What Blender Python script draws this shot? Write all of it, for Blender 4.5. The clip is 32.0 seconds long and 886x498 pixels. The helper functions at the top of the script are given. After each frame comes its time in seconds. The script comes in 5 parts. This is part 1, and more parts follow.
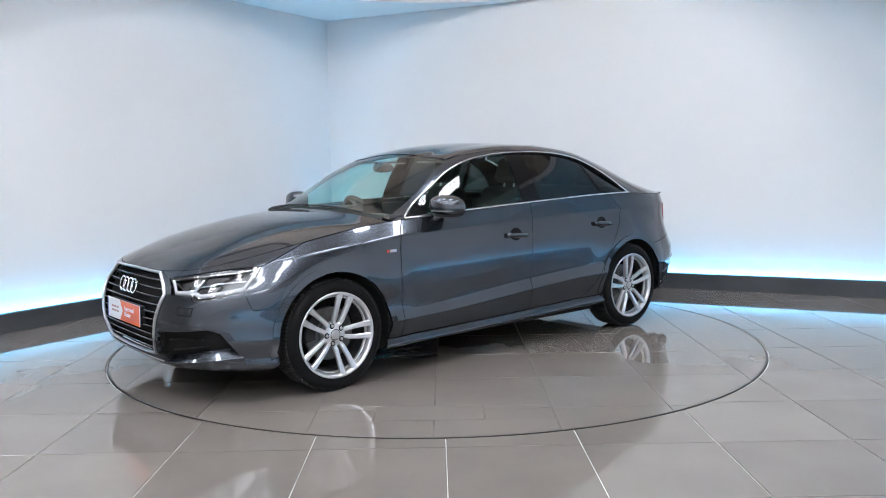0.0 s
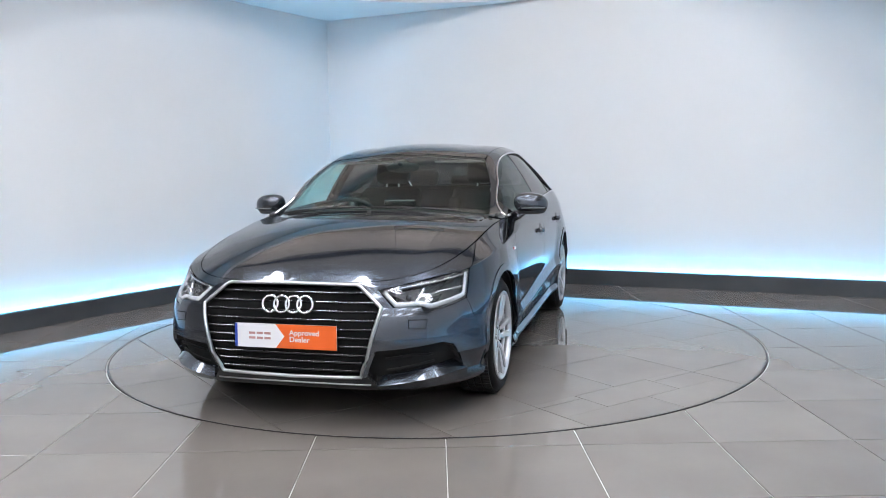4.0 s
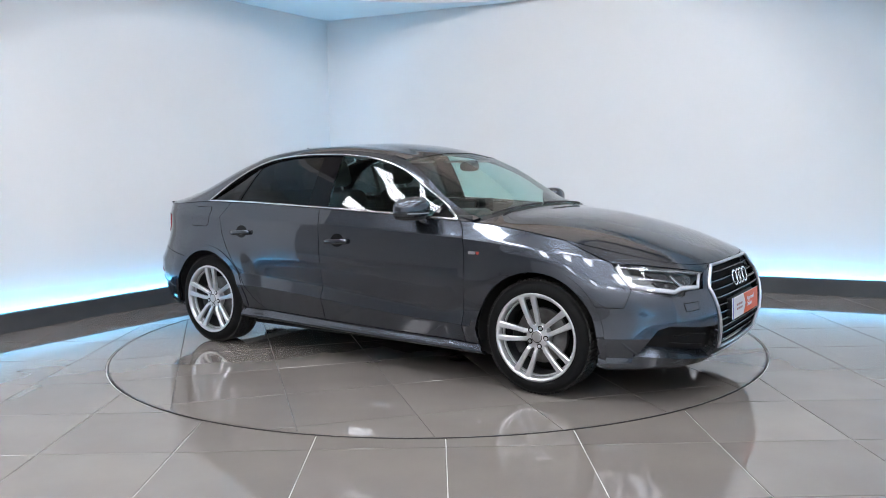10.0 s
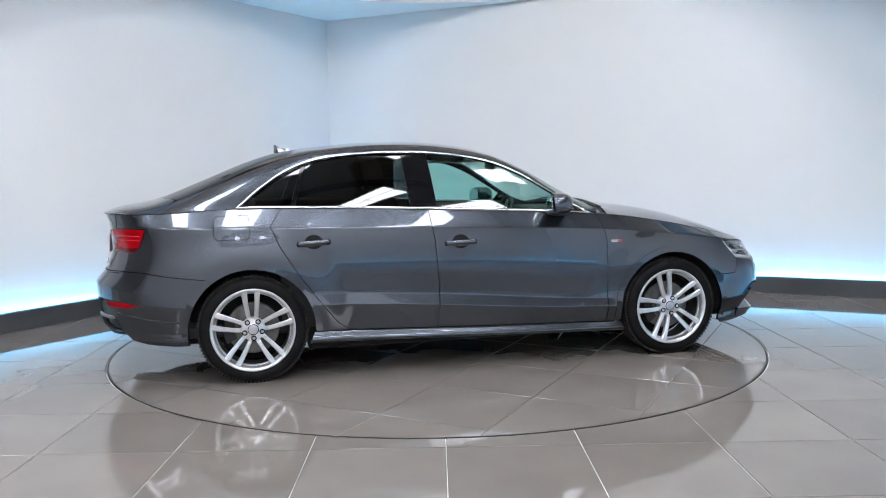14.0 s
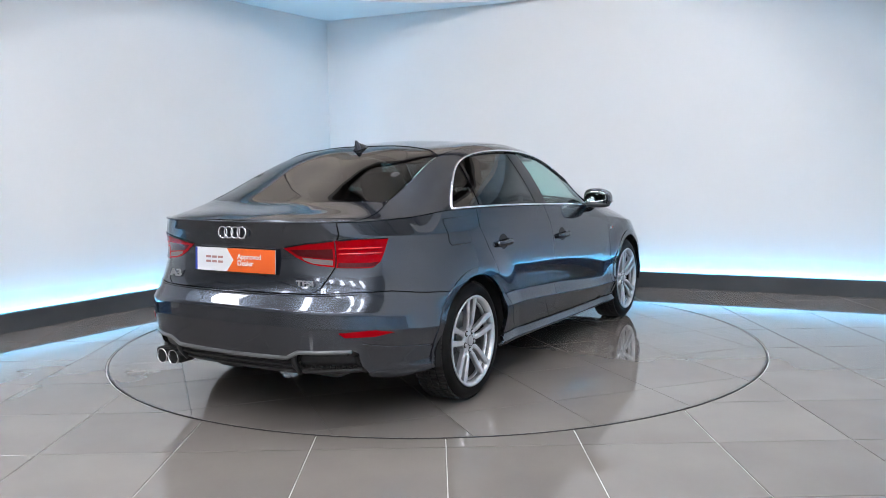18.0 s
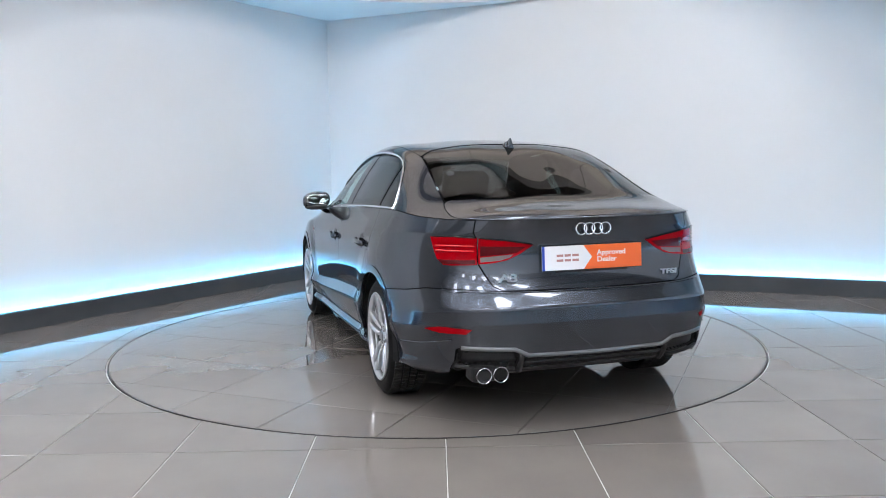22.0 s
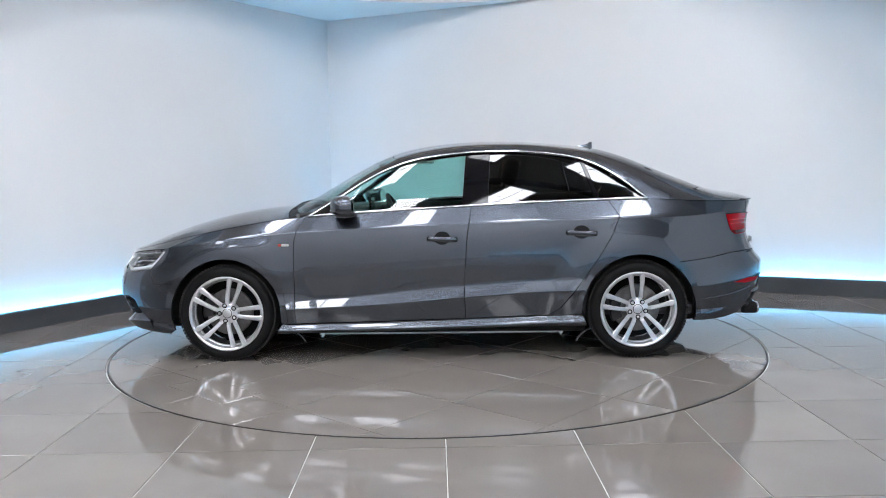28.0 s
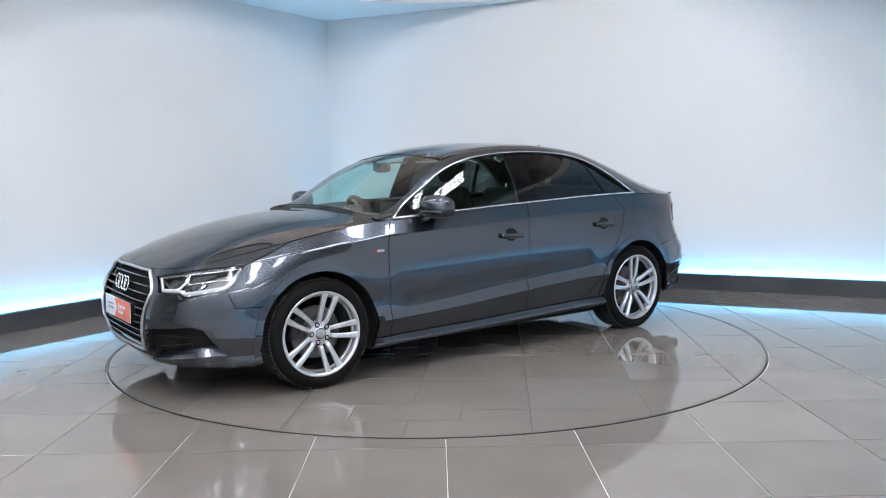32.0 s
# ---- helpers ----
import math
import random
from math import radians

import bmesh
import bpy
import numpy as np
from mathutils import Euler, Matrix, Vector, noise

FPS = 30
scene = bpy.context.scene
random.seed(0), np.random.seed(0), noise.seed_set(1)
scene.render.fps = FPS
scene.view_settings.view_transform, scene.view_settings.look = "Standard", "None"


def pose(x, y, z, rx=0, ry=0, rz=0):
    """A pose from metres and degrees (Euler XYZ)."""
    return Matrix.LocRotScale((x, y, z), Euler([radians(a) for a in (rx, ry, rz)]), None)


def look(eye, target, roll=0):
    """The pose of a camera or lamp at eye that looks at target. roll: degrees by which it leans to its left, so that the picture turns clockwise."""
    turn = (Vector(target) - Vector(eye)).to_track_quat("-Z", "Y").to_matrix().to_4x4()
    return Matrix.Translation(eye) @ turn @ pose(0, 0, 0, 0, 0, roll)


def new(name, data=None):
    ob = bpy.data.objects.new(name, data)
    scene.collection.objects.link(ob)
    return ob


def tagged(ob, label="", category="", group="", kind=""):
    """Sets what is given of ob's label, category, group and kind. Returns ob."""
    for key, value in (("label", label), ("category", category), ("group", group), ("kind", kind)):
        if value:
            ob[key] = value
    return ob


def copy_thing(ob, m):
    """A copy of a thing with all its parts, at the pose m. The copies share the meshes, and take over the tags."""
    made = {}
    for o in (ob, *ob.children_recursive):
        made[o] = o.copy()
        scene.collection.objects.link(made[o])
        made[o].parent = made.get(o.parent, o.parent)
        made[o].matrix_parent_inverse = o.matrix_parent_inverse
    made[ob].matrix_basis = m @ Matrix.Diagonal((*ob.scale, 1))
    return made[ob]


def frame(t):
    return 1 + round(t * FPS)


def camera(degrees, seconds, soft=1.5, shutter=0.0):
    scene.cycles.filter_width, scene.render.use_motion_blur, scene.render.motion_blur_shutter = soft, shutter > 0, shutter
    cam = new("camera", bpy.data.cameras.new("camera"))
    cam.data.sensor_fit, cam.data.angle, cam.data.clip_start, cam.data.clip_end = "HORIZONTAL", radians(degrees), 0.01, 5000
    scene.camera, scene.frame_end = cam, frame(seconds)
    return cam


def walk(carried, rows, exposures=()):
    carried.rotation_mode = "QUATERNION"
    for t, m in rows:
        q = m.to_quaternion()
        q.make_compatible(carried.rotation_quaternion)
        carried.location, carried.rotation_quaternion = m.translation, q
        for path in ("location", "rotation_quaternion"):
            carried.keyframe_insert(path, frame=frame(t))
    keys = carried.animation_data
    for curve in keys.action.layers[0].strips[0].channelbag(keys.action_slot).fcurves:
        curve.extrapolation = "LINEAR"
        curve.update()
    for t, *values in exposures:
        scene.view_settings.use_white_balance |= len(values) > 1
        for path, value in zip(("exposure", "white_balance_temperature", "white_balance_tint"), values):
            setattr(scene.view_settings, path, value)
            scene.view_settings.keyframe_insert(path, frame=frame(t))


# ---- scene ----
cam = camera(57.17, 32.0, soft=0.95)
EYE = look((0, -5.871, 1.241), (0.0078, -4.8763, 1.1394), roll=-0.92)
walk(cam, [(0, EYE), (32, EYE)])

# ---- world, lights, exposure ----
world = bpy.data.worlds.new("world")
scene.world = world
world.use_nodes = True
world.node_tree.nodes["Background"].inputs[0].default_value = (0.6, 0.7, 0.8, 1)
world.node_tree.nodes["Background"].inputs[1].default_value = 0.02
scene.view_settings.exposure = 0.0
PANEL_LIGHT = 23.6
FILL_STRENGTH = 120.0
STRIP_LIGHT = 72.0


# ---- materials ----
def material(name, base, rough=0.5, metal=0.0, **more):
    m = bpy.data.materials.new(name)
    m.use_nodes = True
    b = m.node_tree.nodes["Principled BSDF"]
    b.inputs["Base Color"].default_value = (*base, 1)
    b.inputs["Roughness"].default_value = rough
    b.inputs["Metallic"].default_value = metal
    for key, value in more.items():
        b.inputs[key.replace("_", " ")].default_value = value
    return m


def textured(m, colour_a, colour_b, scale, detail=4, rough=None, bump=0.0, bump_scale=None, random_tint=0.0, low=0.35, high=0.65):
    """Two colours mixed by noise, a roughness range and a fine relief."""
    t = m.node_tree
    b = t.nodes["Principled BSDF"]
    co = t.nodes.new("ShaderNodeTexCoord")
    n = t.nodes.new("ShaderNodeTexNoise")
    n.inputs["Scale"].default_value, n.inputs["Detail"].default_value = scale, detail
    t.links.new(co.outputs["Object"], n.inputs["Vector"])
    r = t.nodes.new("ShaderNodeMapRange")
    r.inputs["From Min"].default_value, r.inputs["From Max"].default_value = low, high
    t.links.new(n.outputs["Fac"], r.inputs["Value"])
    mix = t.nodes.new("ShaderNodeMix")
    mix.data_type = "RGBA"
    mix.inputs["A"].default_value, mix.inputs["B"].default_value = (*colour_a, 1), (*colour_b, 1)
    t.links.new(r.outputs["Result"], mix.inputs["Factor"])
    out = mix.outputs["Result"]
    if random_tint:
        info = t.nodes.new("ShaderNodeObjectInfo")
        k = t.nodes.new("ShaderNodeMapRange")
        k.inputs["To Min"].default_value, k.inputs["To Max"].default_value = 1 - random_tint, 1 + random_tint
        t.links.new(info.outputs["Random"], k.inputs["Value"])
        hsv = t.nodes.new("ShaderNodeHueSaturation")
        t.links.new(k.outputs["Result"], hsv.inputs["Value"])
        t.links.new(out, hsv.inputs["Color"])
        out = hsv.outputs["Color"]
    t.links.new(out, b.inputs["Base Color"])
    if rough:
        k = t.nodes.new("ShaderNodeMapRange")
        k.inputs["To Min"].default_value, k.inputs["To Max"].default_value = rough
        t.links.new(n.outputs["Fac"], k.inputs["Value"])
        t.links.new(k.outputs["Result"], b.inputs["Roughness"])
    if bump:
        n2 = t.nodes.new("ShaderNodeTexNoise")
        n2.inputs["Scale"].default_value, n2.inputs["Detail"].default_value = bump_scale or scale * 4, 3
        t.links.new(co.outputs["Object"], n2.inputs["Vector"])
        bp = t.nodes.new("ShaderNodeBump")
        bp.inputs["Strength"].default_value, bp.inputs["Distance"].default_value = bump, 0.002
        t.links.new(n2.outputs["Fac"], bp.inputs["Height"])
        t.links.new(bp.outputs["Normal"], b.inputs["Normal"])
    return m


def glowing(name, colour, strength):
    m = material(name, (0.8, 0.8, 0.8))
    b = m.node_tree.nodes["Principled BSDF"]
    b.inputs["Emission Color"].default_value = (*colour, 1)
    b.inputs["Emission Strength"].default_value = strength
    return m


WALL = textured(material("white wall paint", (0.8, 0.8, 0.8), 0.6), (0.80, 0.81, 0.82), (0.77, 0.78, 0.79), 0.7, rough=(0.5, 0.65), bump=0.05, bump_scale=90)
SOFFIT = textured(material("white ceiling paint", (0.82, 0.82, 0.82), 0.7), (0.82, 0.82, 0.81), (0.79, 0.79, 0.79), 1.1, bump=0.05, bump_scale=80)
PLINTH = textured(material("dark grey plinth paint", (0.045, 0.05, 0.055), 0.45), (0.045, 0.05, 0.056), (0.06, 0.064, 0.07), 3, rough=(0.4, 0.55))
TILE = textured(material("polished grey porcelain tile", (0.2, 0.19, 0.18), 0.1, IOR=1.62), (0.182, 0.163, 0.148), (0.164, 0.147, 0.135), 2.2, detail=8, rough=(0.035, 0.06), random_tint=0.06)
GROUT = textured(material("pale tile grout", (0.5, 0.49, 0.47), 0.8), (0.55, 0.54, 0.52), (0.38, 0.37, 0.35), 4)
GROUT_DARK = textured(material("dirty tile grout", (0.1, 0.1, 0.1), 0.8), (0.13, 0.122, 0.115), (0.09, 0.085, 0.08), 4)
STEEL_RIM = material("dark steel ring", (0.05, 0.045, 0.045), 0.4, 0.7)
HALL_WALL = textured(material("pale hall wall paint", (0.5, 0.5, 0.5), 0.8), (0.66, 0.65, 0.64), (0.58, 0.57, 0.56), 0.4)
HALL = textured(material("brown hall cladding", (0.36, 0.31, 0.27), 0.8), (0.40, 0.345, 0.295), (0.31, 0.265, 0.23), 0.5)
BEAM = textured(material("dark roof steel", (0.08, 0.065, 0.055), 0.6), (0.08, 0.066, 0.056), (0.06, 0.05, 0.045), 2)
PANEL = glowing("light panel diffuser", (0.985, 1.0, 1.065), PANEL_LIGHT)
FILL_GLOW = glowing("fill light panel", (0.95, 1.0, 1.09), FILL_STRENGTH)
STRIP = glowing("blue light strip", (0.10, 0.55, 1.0), STRIP_LIGHT)


def car_paint():
    m = material("metallic grey car paint", (0.1, 0.108, 0.122), 0.27, 0.95, Coat_Weight=1.0, Coat_Roughness=0.012, Coat_IOR=1.52, Specular_Tint=(0.15, 0.17, 0.205, 1))
    t = m.node_tree
    b = t.nodes["Principled BSDF"]
    co = t.nodes.new("ShaderNodeTexCoord")
    v = t.nodes.new("ShaderNodeTexVoronoi")
    v.inputs["Scale"].default_value = 900
    t.links.new(co.outputs["Object"], v.inputs["Vector"])
    mix = t.nodes.new("ShaderNodeMix")
    mix.data_type = "RGBA"
    mix.inputs["A"].default_value, mix.inputs["B"].default_value = (0.060, 0.069, 0.085, 1), (0.084, 0.096, 0.117, 1)
    t.links.new(v.outputs["Color"], mix.inputs["Factor"])
    t.links.new(mix.outputs["Result"], b.inputs["Base Color"])
    return m


PAINT = car_paint()
BLACK = textured(material("black plastic", (0.012, 0.012, 0.013), 0.5), (0.011, 0.011, 0.012), (0.018, 0.018, 0.019), 30, rough=(0.4, 0.6))
GLOSS_BLACK = material("gloss black trim", (0.005, 0.005, 0.006), 0.06, Specular_IOR_Level=0.2)
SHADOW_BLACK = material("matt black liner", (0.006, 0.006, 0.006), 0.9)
CHROME = material("polished aluminium trim", (0.85, 0.86, 0.88), 0.12, 1.0)
CHROME_DULL = material("satin aluminium trim", (0.62, 0.63, 0.65), 0.28, 1.0)
ALLOY = textured(material("silver alloy lacquer", (0.7, 0.71, 0.73), 0.3, 0.8, Coat_Weight=0.5), (0.72, 0.73, 0.75), (0.66, 0.67, 0.69), 40, rough=(0.26, 0.36))
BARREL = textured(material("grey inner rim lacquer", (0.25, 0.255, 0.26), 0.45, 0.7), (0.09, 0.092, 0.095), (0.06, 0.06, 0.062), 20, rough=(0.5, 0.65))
RUBBER = textured(material("tyre rubber", (0.006, 0.006, 0.0063), 0.7, Specular_IOR_Level=0.15), (0.005, 0.005, 0.0053), (0.009, 0.0088, 0.0088), 12, rough=(0.5, 0.75))
TREAD = textured(material("dusty tyre tread", (0.03, 0.028, 0.026), 0.85), (0.020, 0.019, 0.017), (0.011, 0.010, 0.010), 20)
DISC_STEEL = textured(material("brake disc steel", (0.2, 0.2, 0.2), 0.42, 0.9), (0.20, 0.20, 0.20), (0.13, 0.125, 0.12), 20)


def tinted_glass(name, colour, mix_dark=0.0):
    m = bpy.data.materials.new(name)
    m.use_nodes = True
    t = m.node_tree
    t.nodes.remove(t.nodes["Principled BSDF"])
    out = t.nodes["Material Output"]
    tr = t.nodes.new("ShaderNodeBsdfTransparent")
    tr.inputs["Color"].default_value = (*colour, 1)
    gl = t.nodes.new("ShaderNodeBsdfGlossy")
    gl.inputs["Roughness"].default_value = 0.01
    lw = t.nodes.new("ShaderNodeLayerWeight")
    lw.inputs["Blend"].default_value = 0.5
    grazing = t.nodes.new("ShaderNodeMath")
    grazing.operation = "POWER"
    grazing.inputs[1].default_value = 5.0
    gloss = t.nodes.new("ShaderNodeMath")
    gloss.operation = "MULTIPLY_ADD"
    gloss.inputs[1].default_value = 0.92
    gloss.inputs[2].default_value = 0.06
    t.links.new(lw.outputs["Facing"], grazing.inputs[0])
    t.links.new(grazing.outputs[0], gloss.inputs[0])
    mix = t.nodes.new("ShaderNodeMixShader")
    t.links.new(gloss.outputs[0], mix.inputs[0])
    t.links.new(tr.outputs[0], mix.inputs[1])
    t.links.new(gl.outputs[0], mix.inputs[2])
    t.links.new(mix.outputs[0], out.inputs[0])
    return m


GLASS = tinted_glass("green tinted glass", (0.58, 0.84, 0.79))
SCREEN_GLASS = tinted_glass("windscreen glass", (0.74, 0.88, 0.84))
DARK_GLASS = tinted_glass("dark privacy glass", (0.085, 0.088, 0.092))
LAMP_GLASS = tinted_glass("clear lamp glass", (0.96, 0.97, 0.98))
RED_GLASS = material("red lamp lens", (0.32, 0.0, 0.003), 0.07, Specular_IOR_Level=0.15)
DARK_RED = material("dark red lamp lens", (0.075, 0.001, 0.003), 0.06, Specular_IOR_Level=0.4)
LAMP_SILVER = material("lamp reflector", (0.75, 0.77, 0.8), 0.2, 0.9)
BAR_EDGE = material("polished bar edge", (0.42, 0.42, 0.44), 0.2, 0.9)
LAMP_BACK = material("silver lamp housing", (0.22, 0.225, 0.23), 0.3, 0.75)
WHITE_LENS = material("clear reversing lens", (0.16, 0.13, 0.13), 0.15)
SEAT = textured(material("black seat cloth", (0.02, 0.02, 0.022), 0.8), (0.018, 0.018, 0.019), (0.028, 0.028, 0.030), 60, bump=0.2, bump_scale=300)
DASH = textured(material("dark dashboard plastic", (0.022, 0.022, 0.024), 0.6), (0.035, 0.035, 0.037), (0.045, 0.045, 0.047), 80, bump=0.1, bump_scale=400)
LAMP_WHITE = material("white light guide", (0.58, 0.60, 0.63), 0.2, Coat_Weight=0.6)
LENS = material("dark projector lens", (0.05, 0.052, 0.056), 0.25, Coat_Weight=0.3)
BRIGHT_RED = material("bright red lens", (0.62, 0.012, 0.018), 0.15, Coat_Weight=1.0)
TRIM_GREY = material("light grey trim", (0.17, 0.175, 0.18), 0.35, 0.5)
MIRROR = material("mirror glass", (0.42, 0.47, 0.46), 0.01, 1.0)
LINING = textured(material("grey roof lining", (0.3, 0.29, 0.28), 0.9), (0.36, 0.35, 0.33), (0.31, 0.30, 0.28), 120)
PLATE_WHITE = material("white plate face", (0.78, 0.78, 0.8), 0.35)
PLATE_ORANGE = material("orange plate face", (0.80, 0.13, 0.02), 0.35)
PLATE_BLUE = material("blue plate edge", (0.02, 0.06, 0.4), 0.35)
PLATE_RED = material("red print", (0.5, 0.05, 0.04), 0.4)
PLATE_PINK = material("pale grey red print", (0.42, 0.22, 0.21), 0.4)


# ---- builders ----
def mesh_from(name, bm, mat, smooth=True):
    me = bpy.data.meshes.new(name)
    bm.to_mesh(me)
    bm.free()
    if smooth:
        for p in me.polygons:
            p.use_smooth = True
    me.materials.append(mat)
    return me


def part(name, bm, mat, parent, label="", smooth=False):
    ob = new(name, mesh_from(name, bm, mat, smooth))
    ob.parent = parent
    if label:
        tagged(ob, label)
    return ob


def empty(name, *tags, **more):
    return tagged(new(name), *tags, **more)


def box_bm(x0, x1, y0, y1, z0, z1, bevel=0.0, bm=None, segments=2):
    bm = bm or bmesh.new()
    v = [bm.verts.new((x, y, z)) for x in (x0, x1) for y in (y0, y1) for z in (z0, z1)]
    faces = [bm.faces.new([v[i] for i in f]) for f in ((0, 1, 3, 2), (4, 6, 7, 5), (0, 4, 5, 1), (2, 3, 7, 6), (0, 2, 6, 4), (1, 5, 7, 3))]
    if bevel:
        edges = list({e for f in faces for e in f.edges})
        bmesh.ops.bevel(bm, geom=edges, offset=bevel, segments=segments, profile=0.5, affect="EDGES")
    return bm


def prism_bm(outline, z0, z1, bm=None):
    """An upright prism over a plan outline (counter-clockwise)."""
    bm = bm or bmesh.new()
    lo = [bm.verts.new((x, y, z0)) for x, y in outline]
    hi = [bm.verts.new((x, y, z1)) for x, y in outline]
    bm.faces.new(list(reversed(lo)))
    bm.faces.new(hi)
    for i in range(len(lo)):
        j = (i + 1) % len(lo)
        bm.faces.new((lo[i], lo[j], hi[j], hi[i]))
    return bm


def tube_bm(points, radius, sides=8, bm=None, closed=False, squash=(1, 1)):
    """A round bar along points; squash scales it sideways and upwards."""
    bm = bm or bmesh.new()
    pts = [Vector(p) for p in points]
    rings = []
    for i, p in enumerate(pts):
        a = pts[(i - 1) % len(pts)] if closed or i else p
        b = pts[(i + 1) % len(pts)] if closed or i < len(pts) - 1 else p
        d = (b - a).normalized()
        up = Vector((0, 0, 1)) if abs(d.z) < 0.9 else Vector((1, 0, 0))
        s = d.cross(up).normalized()
        u = s.cross(d)
        rings.append([bm.verts.new(p + s * (math.cos(k * math.tau / sides) * radius * squash[0]) + u * (math.sin(k * math.tau / sides) * radius * squash[1])) for k in range(sides)])
    n = len(rings)
    for i in range(n if closed else n - 1):
        r, q = rings[i], rings[(i + 1) % n]
        for k in range(sides):
            bm.faces.new((r[k], r[(k + 1) % sides], q[(k + 1) % sides], q[k]))
    if not closed:
        bm.faces.new(list(reversed(rings[0])))
        bm.faces.new(rings[-1])
    return bm


def lathe_bm(profile, segments=48, axis="y", bm=None, close=False):
    """Turns (radius, height) pairs round the axis."""
    bm = bm or bmesh.new()
    rings = []
    for r, h in profile:
        ring = []
        for k in range(segments):
            a = k * math.tau / segments
            c, s = math.cos(a) * r, math.sin(a) * r
            ring.append(bm.verts.new((c, h, s) if axis == "y" else ((h, c, s) if axis == "x" else (c, s, h))))
        rings.append(ring)
    pairs = list(zip(rings, rings[1:])) + ([(rings[-1], rings[0])] if close else [])
    for a, b in pairs:
        for k in range(segments):
            j = (k + 1) % segments
            bm.faces.new((a[k], a[j], b[j], b[k]))
    bmesh.ops.recalc_face_normals(bm, faces=bm.faces)
    return bm


# ---- the room ----
CORNER = Vector((-1.2, 3.74, 0))
LEFT_END = Vector((-4.45, -1.297, 0))
RIGHT_CORNER = Vector((5.05, 0.80, 0))
RIGHT_END = Vector((4.72, -7.0, 0))
BACK_END = Vector((0.25, -7.05, 0))
CEILING_Z = 2.95


def wall_line(dist):
    """The plan line of the four studio walls, moved outwards by dist."""
    pts = [LEFT_END, CORNER, RIGHT_CORNER, RIGHT_END, BACK_END]
    normals = []
    for a, b in zip(pts, pts[1:]):
        d = (b - a).normalized()
        n = Vector((-d.y, d.x, 0))
        normals.append(n if n.dot(a) > 0 else -n)
    out = [pts[0] + normals[0] * dist]
    for k in (1, 2, 3):
        m = normals[k - 1] + normals[k]
        out.append(pts[k] + m * (dist / (1 + normals[k - 1].dot(normals[k]))))
    return out + [pts[4] + normals[3] * dist]


def room():
    def slab(name, lo, hi, z0, z1, mat, label, category):
        """The straight runs between two distances behind the wall line."""
        a, b = wall_line(lo), wall_line(hi)
        for side, (i, j) in (("left", (0, 1)), ("right", (1, 2)), ("return", (2, 3)), ("back", (3, 4))):
            q = [(v.x, v.y) for v in (a[i], a[j], b[j], b[i])]
            area = sum(q[k][0] * q[(k + 1) % 4][1] - q[(k + 1) % 4][0] * q[k][1] for k in range(4))
            ob = new(name.replace("SIDE", side), mesh_from(name, prism_bm(q if area > 0 else q[::-1], z0, z1), mat, False))
            tagged(ob, label, category, kind="structure")
    slab("wall_SIDE", 0.13, 0.30, 0, CEILING_Z + 0.3, WALL, "smooth white painted studio wall washed by blue light", "wall")
    slab("plinth_SIDE", 0.0, 0.06, 0, 0.15, PLINTH, "low dark grey plinth along the white wall", "plinth")
    slab("plinth_back_SIDE", 0.06, 0.13, 0, 0.05, PLINTH, "dark floor of the light slot behind the plinth", "plinth")
    slab("light_strip_SIDE", 0.080, 0.100, 0.086, 0.105, STRIP, "glowing blue light strip hidden behind the plinth", "light strip")
    # unseen wall, added so that the car's flank reflects something white
    tagged(new("wall_entrance", mesh_from("wall_entrance", box_bm(-8.2, 0.24, -7.35, -7.18, 0, CEILING_Z + 0.3), WALL, False)), "plain white wall out of view, added for the flank to reflect", "wall", kind="structure")
    # ceiling edge over the two walls, with a wide round opening over the turntable
    outer = wall_line(0.12)
    bm = bmesh.new()
    n = 96
    inner = []
    for k in range(n + 1):
        ang = math.radians(222 - 250 * k / n)
        inner.append(Vector((SOFFIT_C[0] + SOFFIT_R * math.cos(ang), SOFFIT_C[1] + SOFFIT_R * math.sin(ang), 0)))
    # the outer rim is met along rays from the opening's centre
    def meet(p):
        c = Vector((SOFFIT_C[0], SOFFIT_C[1], 0))
        d = (p - c).normalized()
        best = 9e9
        for u, v in zip(outer, outer[1:]):
            e = v - u
            den = d.x * e.y - d.y * e.x
            if abs(den) < 1e-9:
                continue
            w = u - c
            s, t = (w.x * e.y - w.y * e.x) / den, (w.x * d.y - w.y * d.x) / den
            if s > 0 and -0.001 <= t <= 1.001:
                best = min(best, s)
        return c + d * best if best < 9e8 else None
    rows = []
    for p in inner:
        m = meet(p)
        if m is None or (m - Vector((SOFFIT_C[0], SOFFIT_C[1], 0))).length < SOFFIT_R + 0.01:
            continue
        rows.append([bm.verts.new((q.x, q.y, z)) for q, z in ((p, CEILING_Z), (m, CEILING_Z), (m, CEILING_Z + 0.12), (p, CEILING_Z + 0.12))])
    for r, s in zip(rows, rows[1:]):
        for k in range(4):
            bm.faces.new((r[k], r[(k + 1) % 4], s[(k + 1) % 4], s[k]))
    bmesh.ops.recalc_face_normals(bm, faces=bm.faces)
    tagged(new("ceiling", mesh_from("ceiling", bm, SOFFIT, False)), "white lowered ceiling edge above the studio wall", "ceiling", kind="structure")
    # the hall that closes the place
    x0, x1, y0, y1, h = -11, 11, -14, 6.5, 5.6
    for name, q in (("hall_wall_back", (x0, x1, y0 - 0.2, y0)), ("hall_wall_front", (x0, x1, y1, y1 + 0.2)), ("hall_wall_west", (x0 - 0.2, x0, y0, y1)), ("hall_wall_east", (x1, x1 + 0.2, y0, y1))):
        tagged(new(name, mesh_from(name, box_bm(*q, -0.1, h), HALL if name == "hall_wall_front" else HALL_WALL, False)), "plain hall wall behind the studio", "wall", kind="structure")
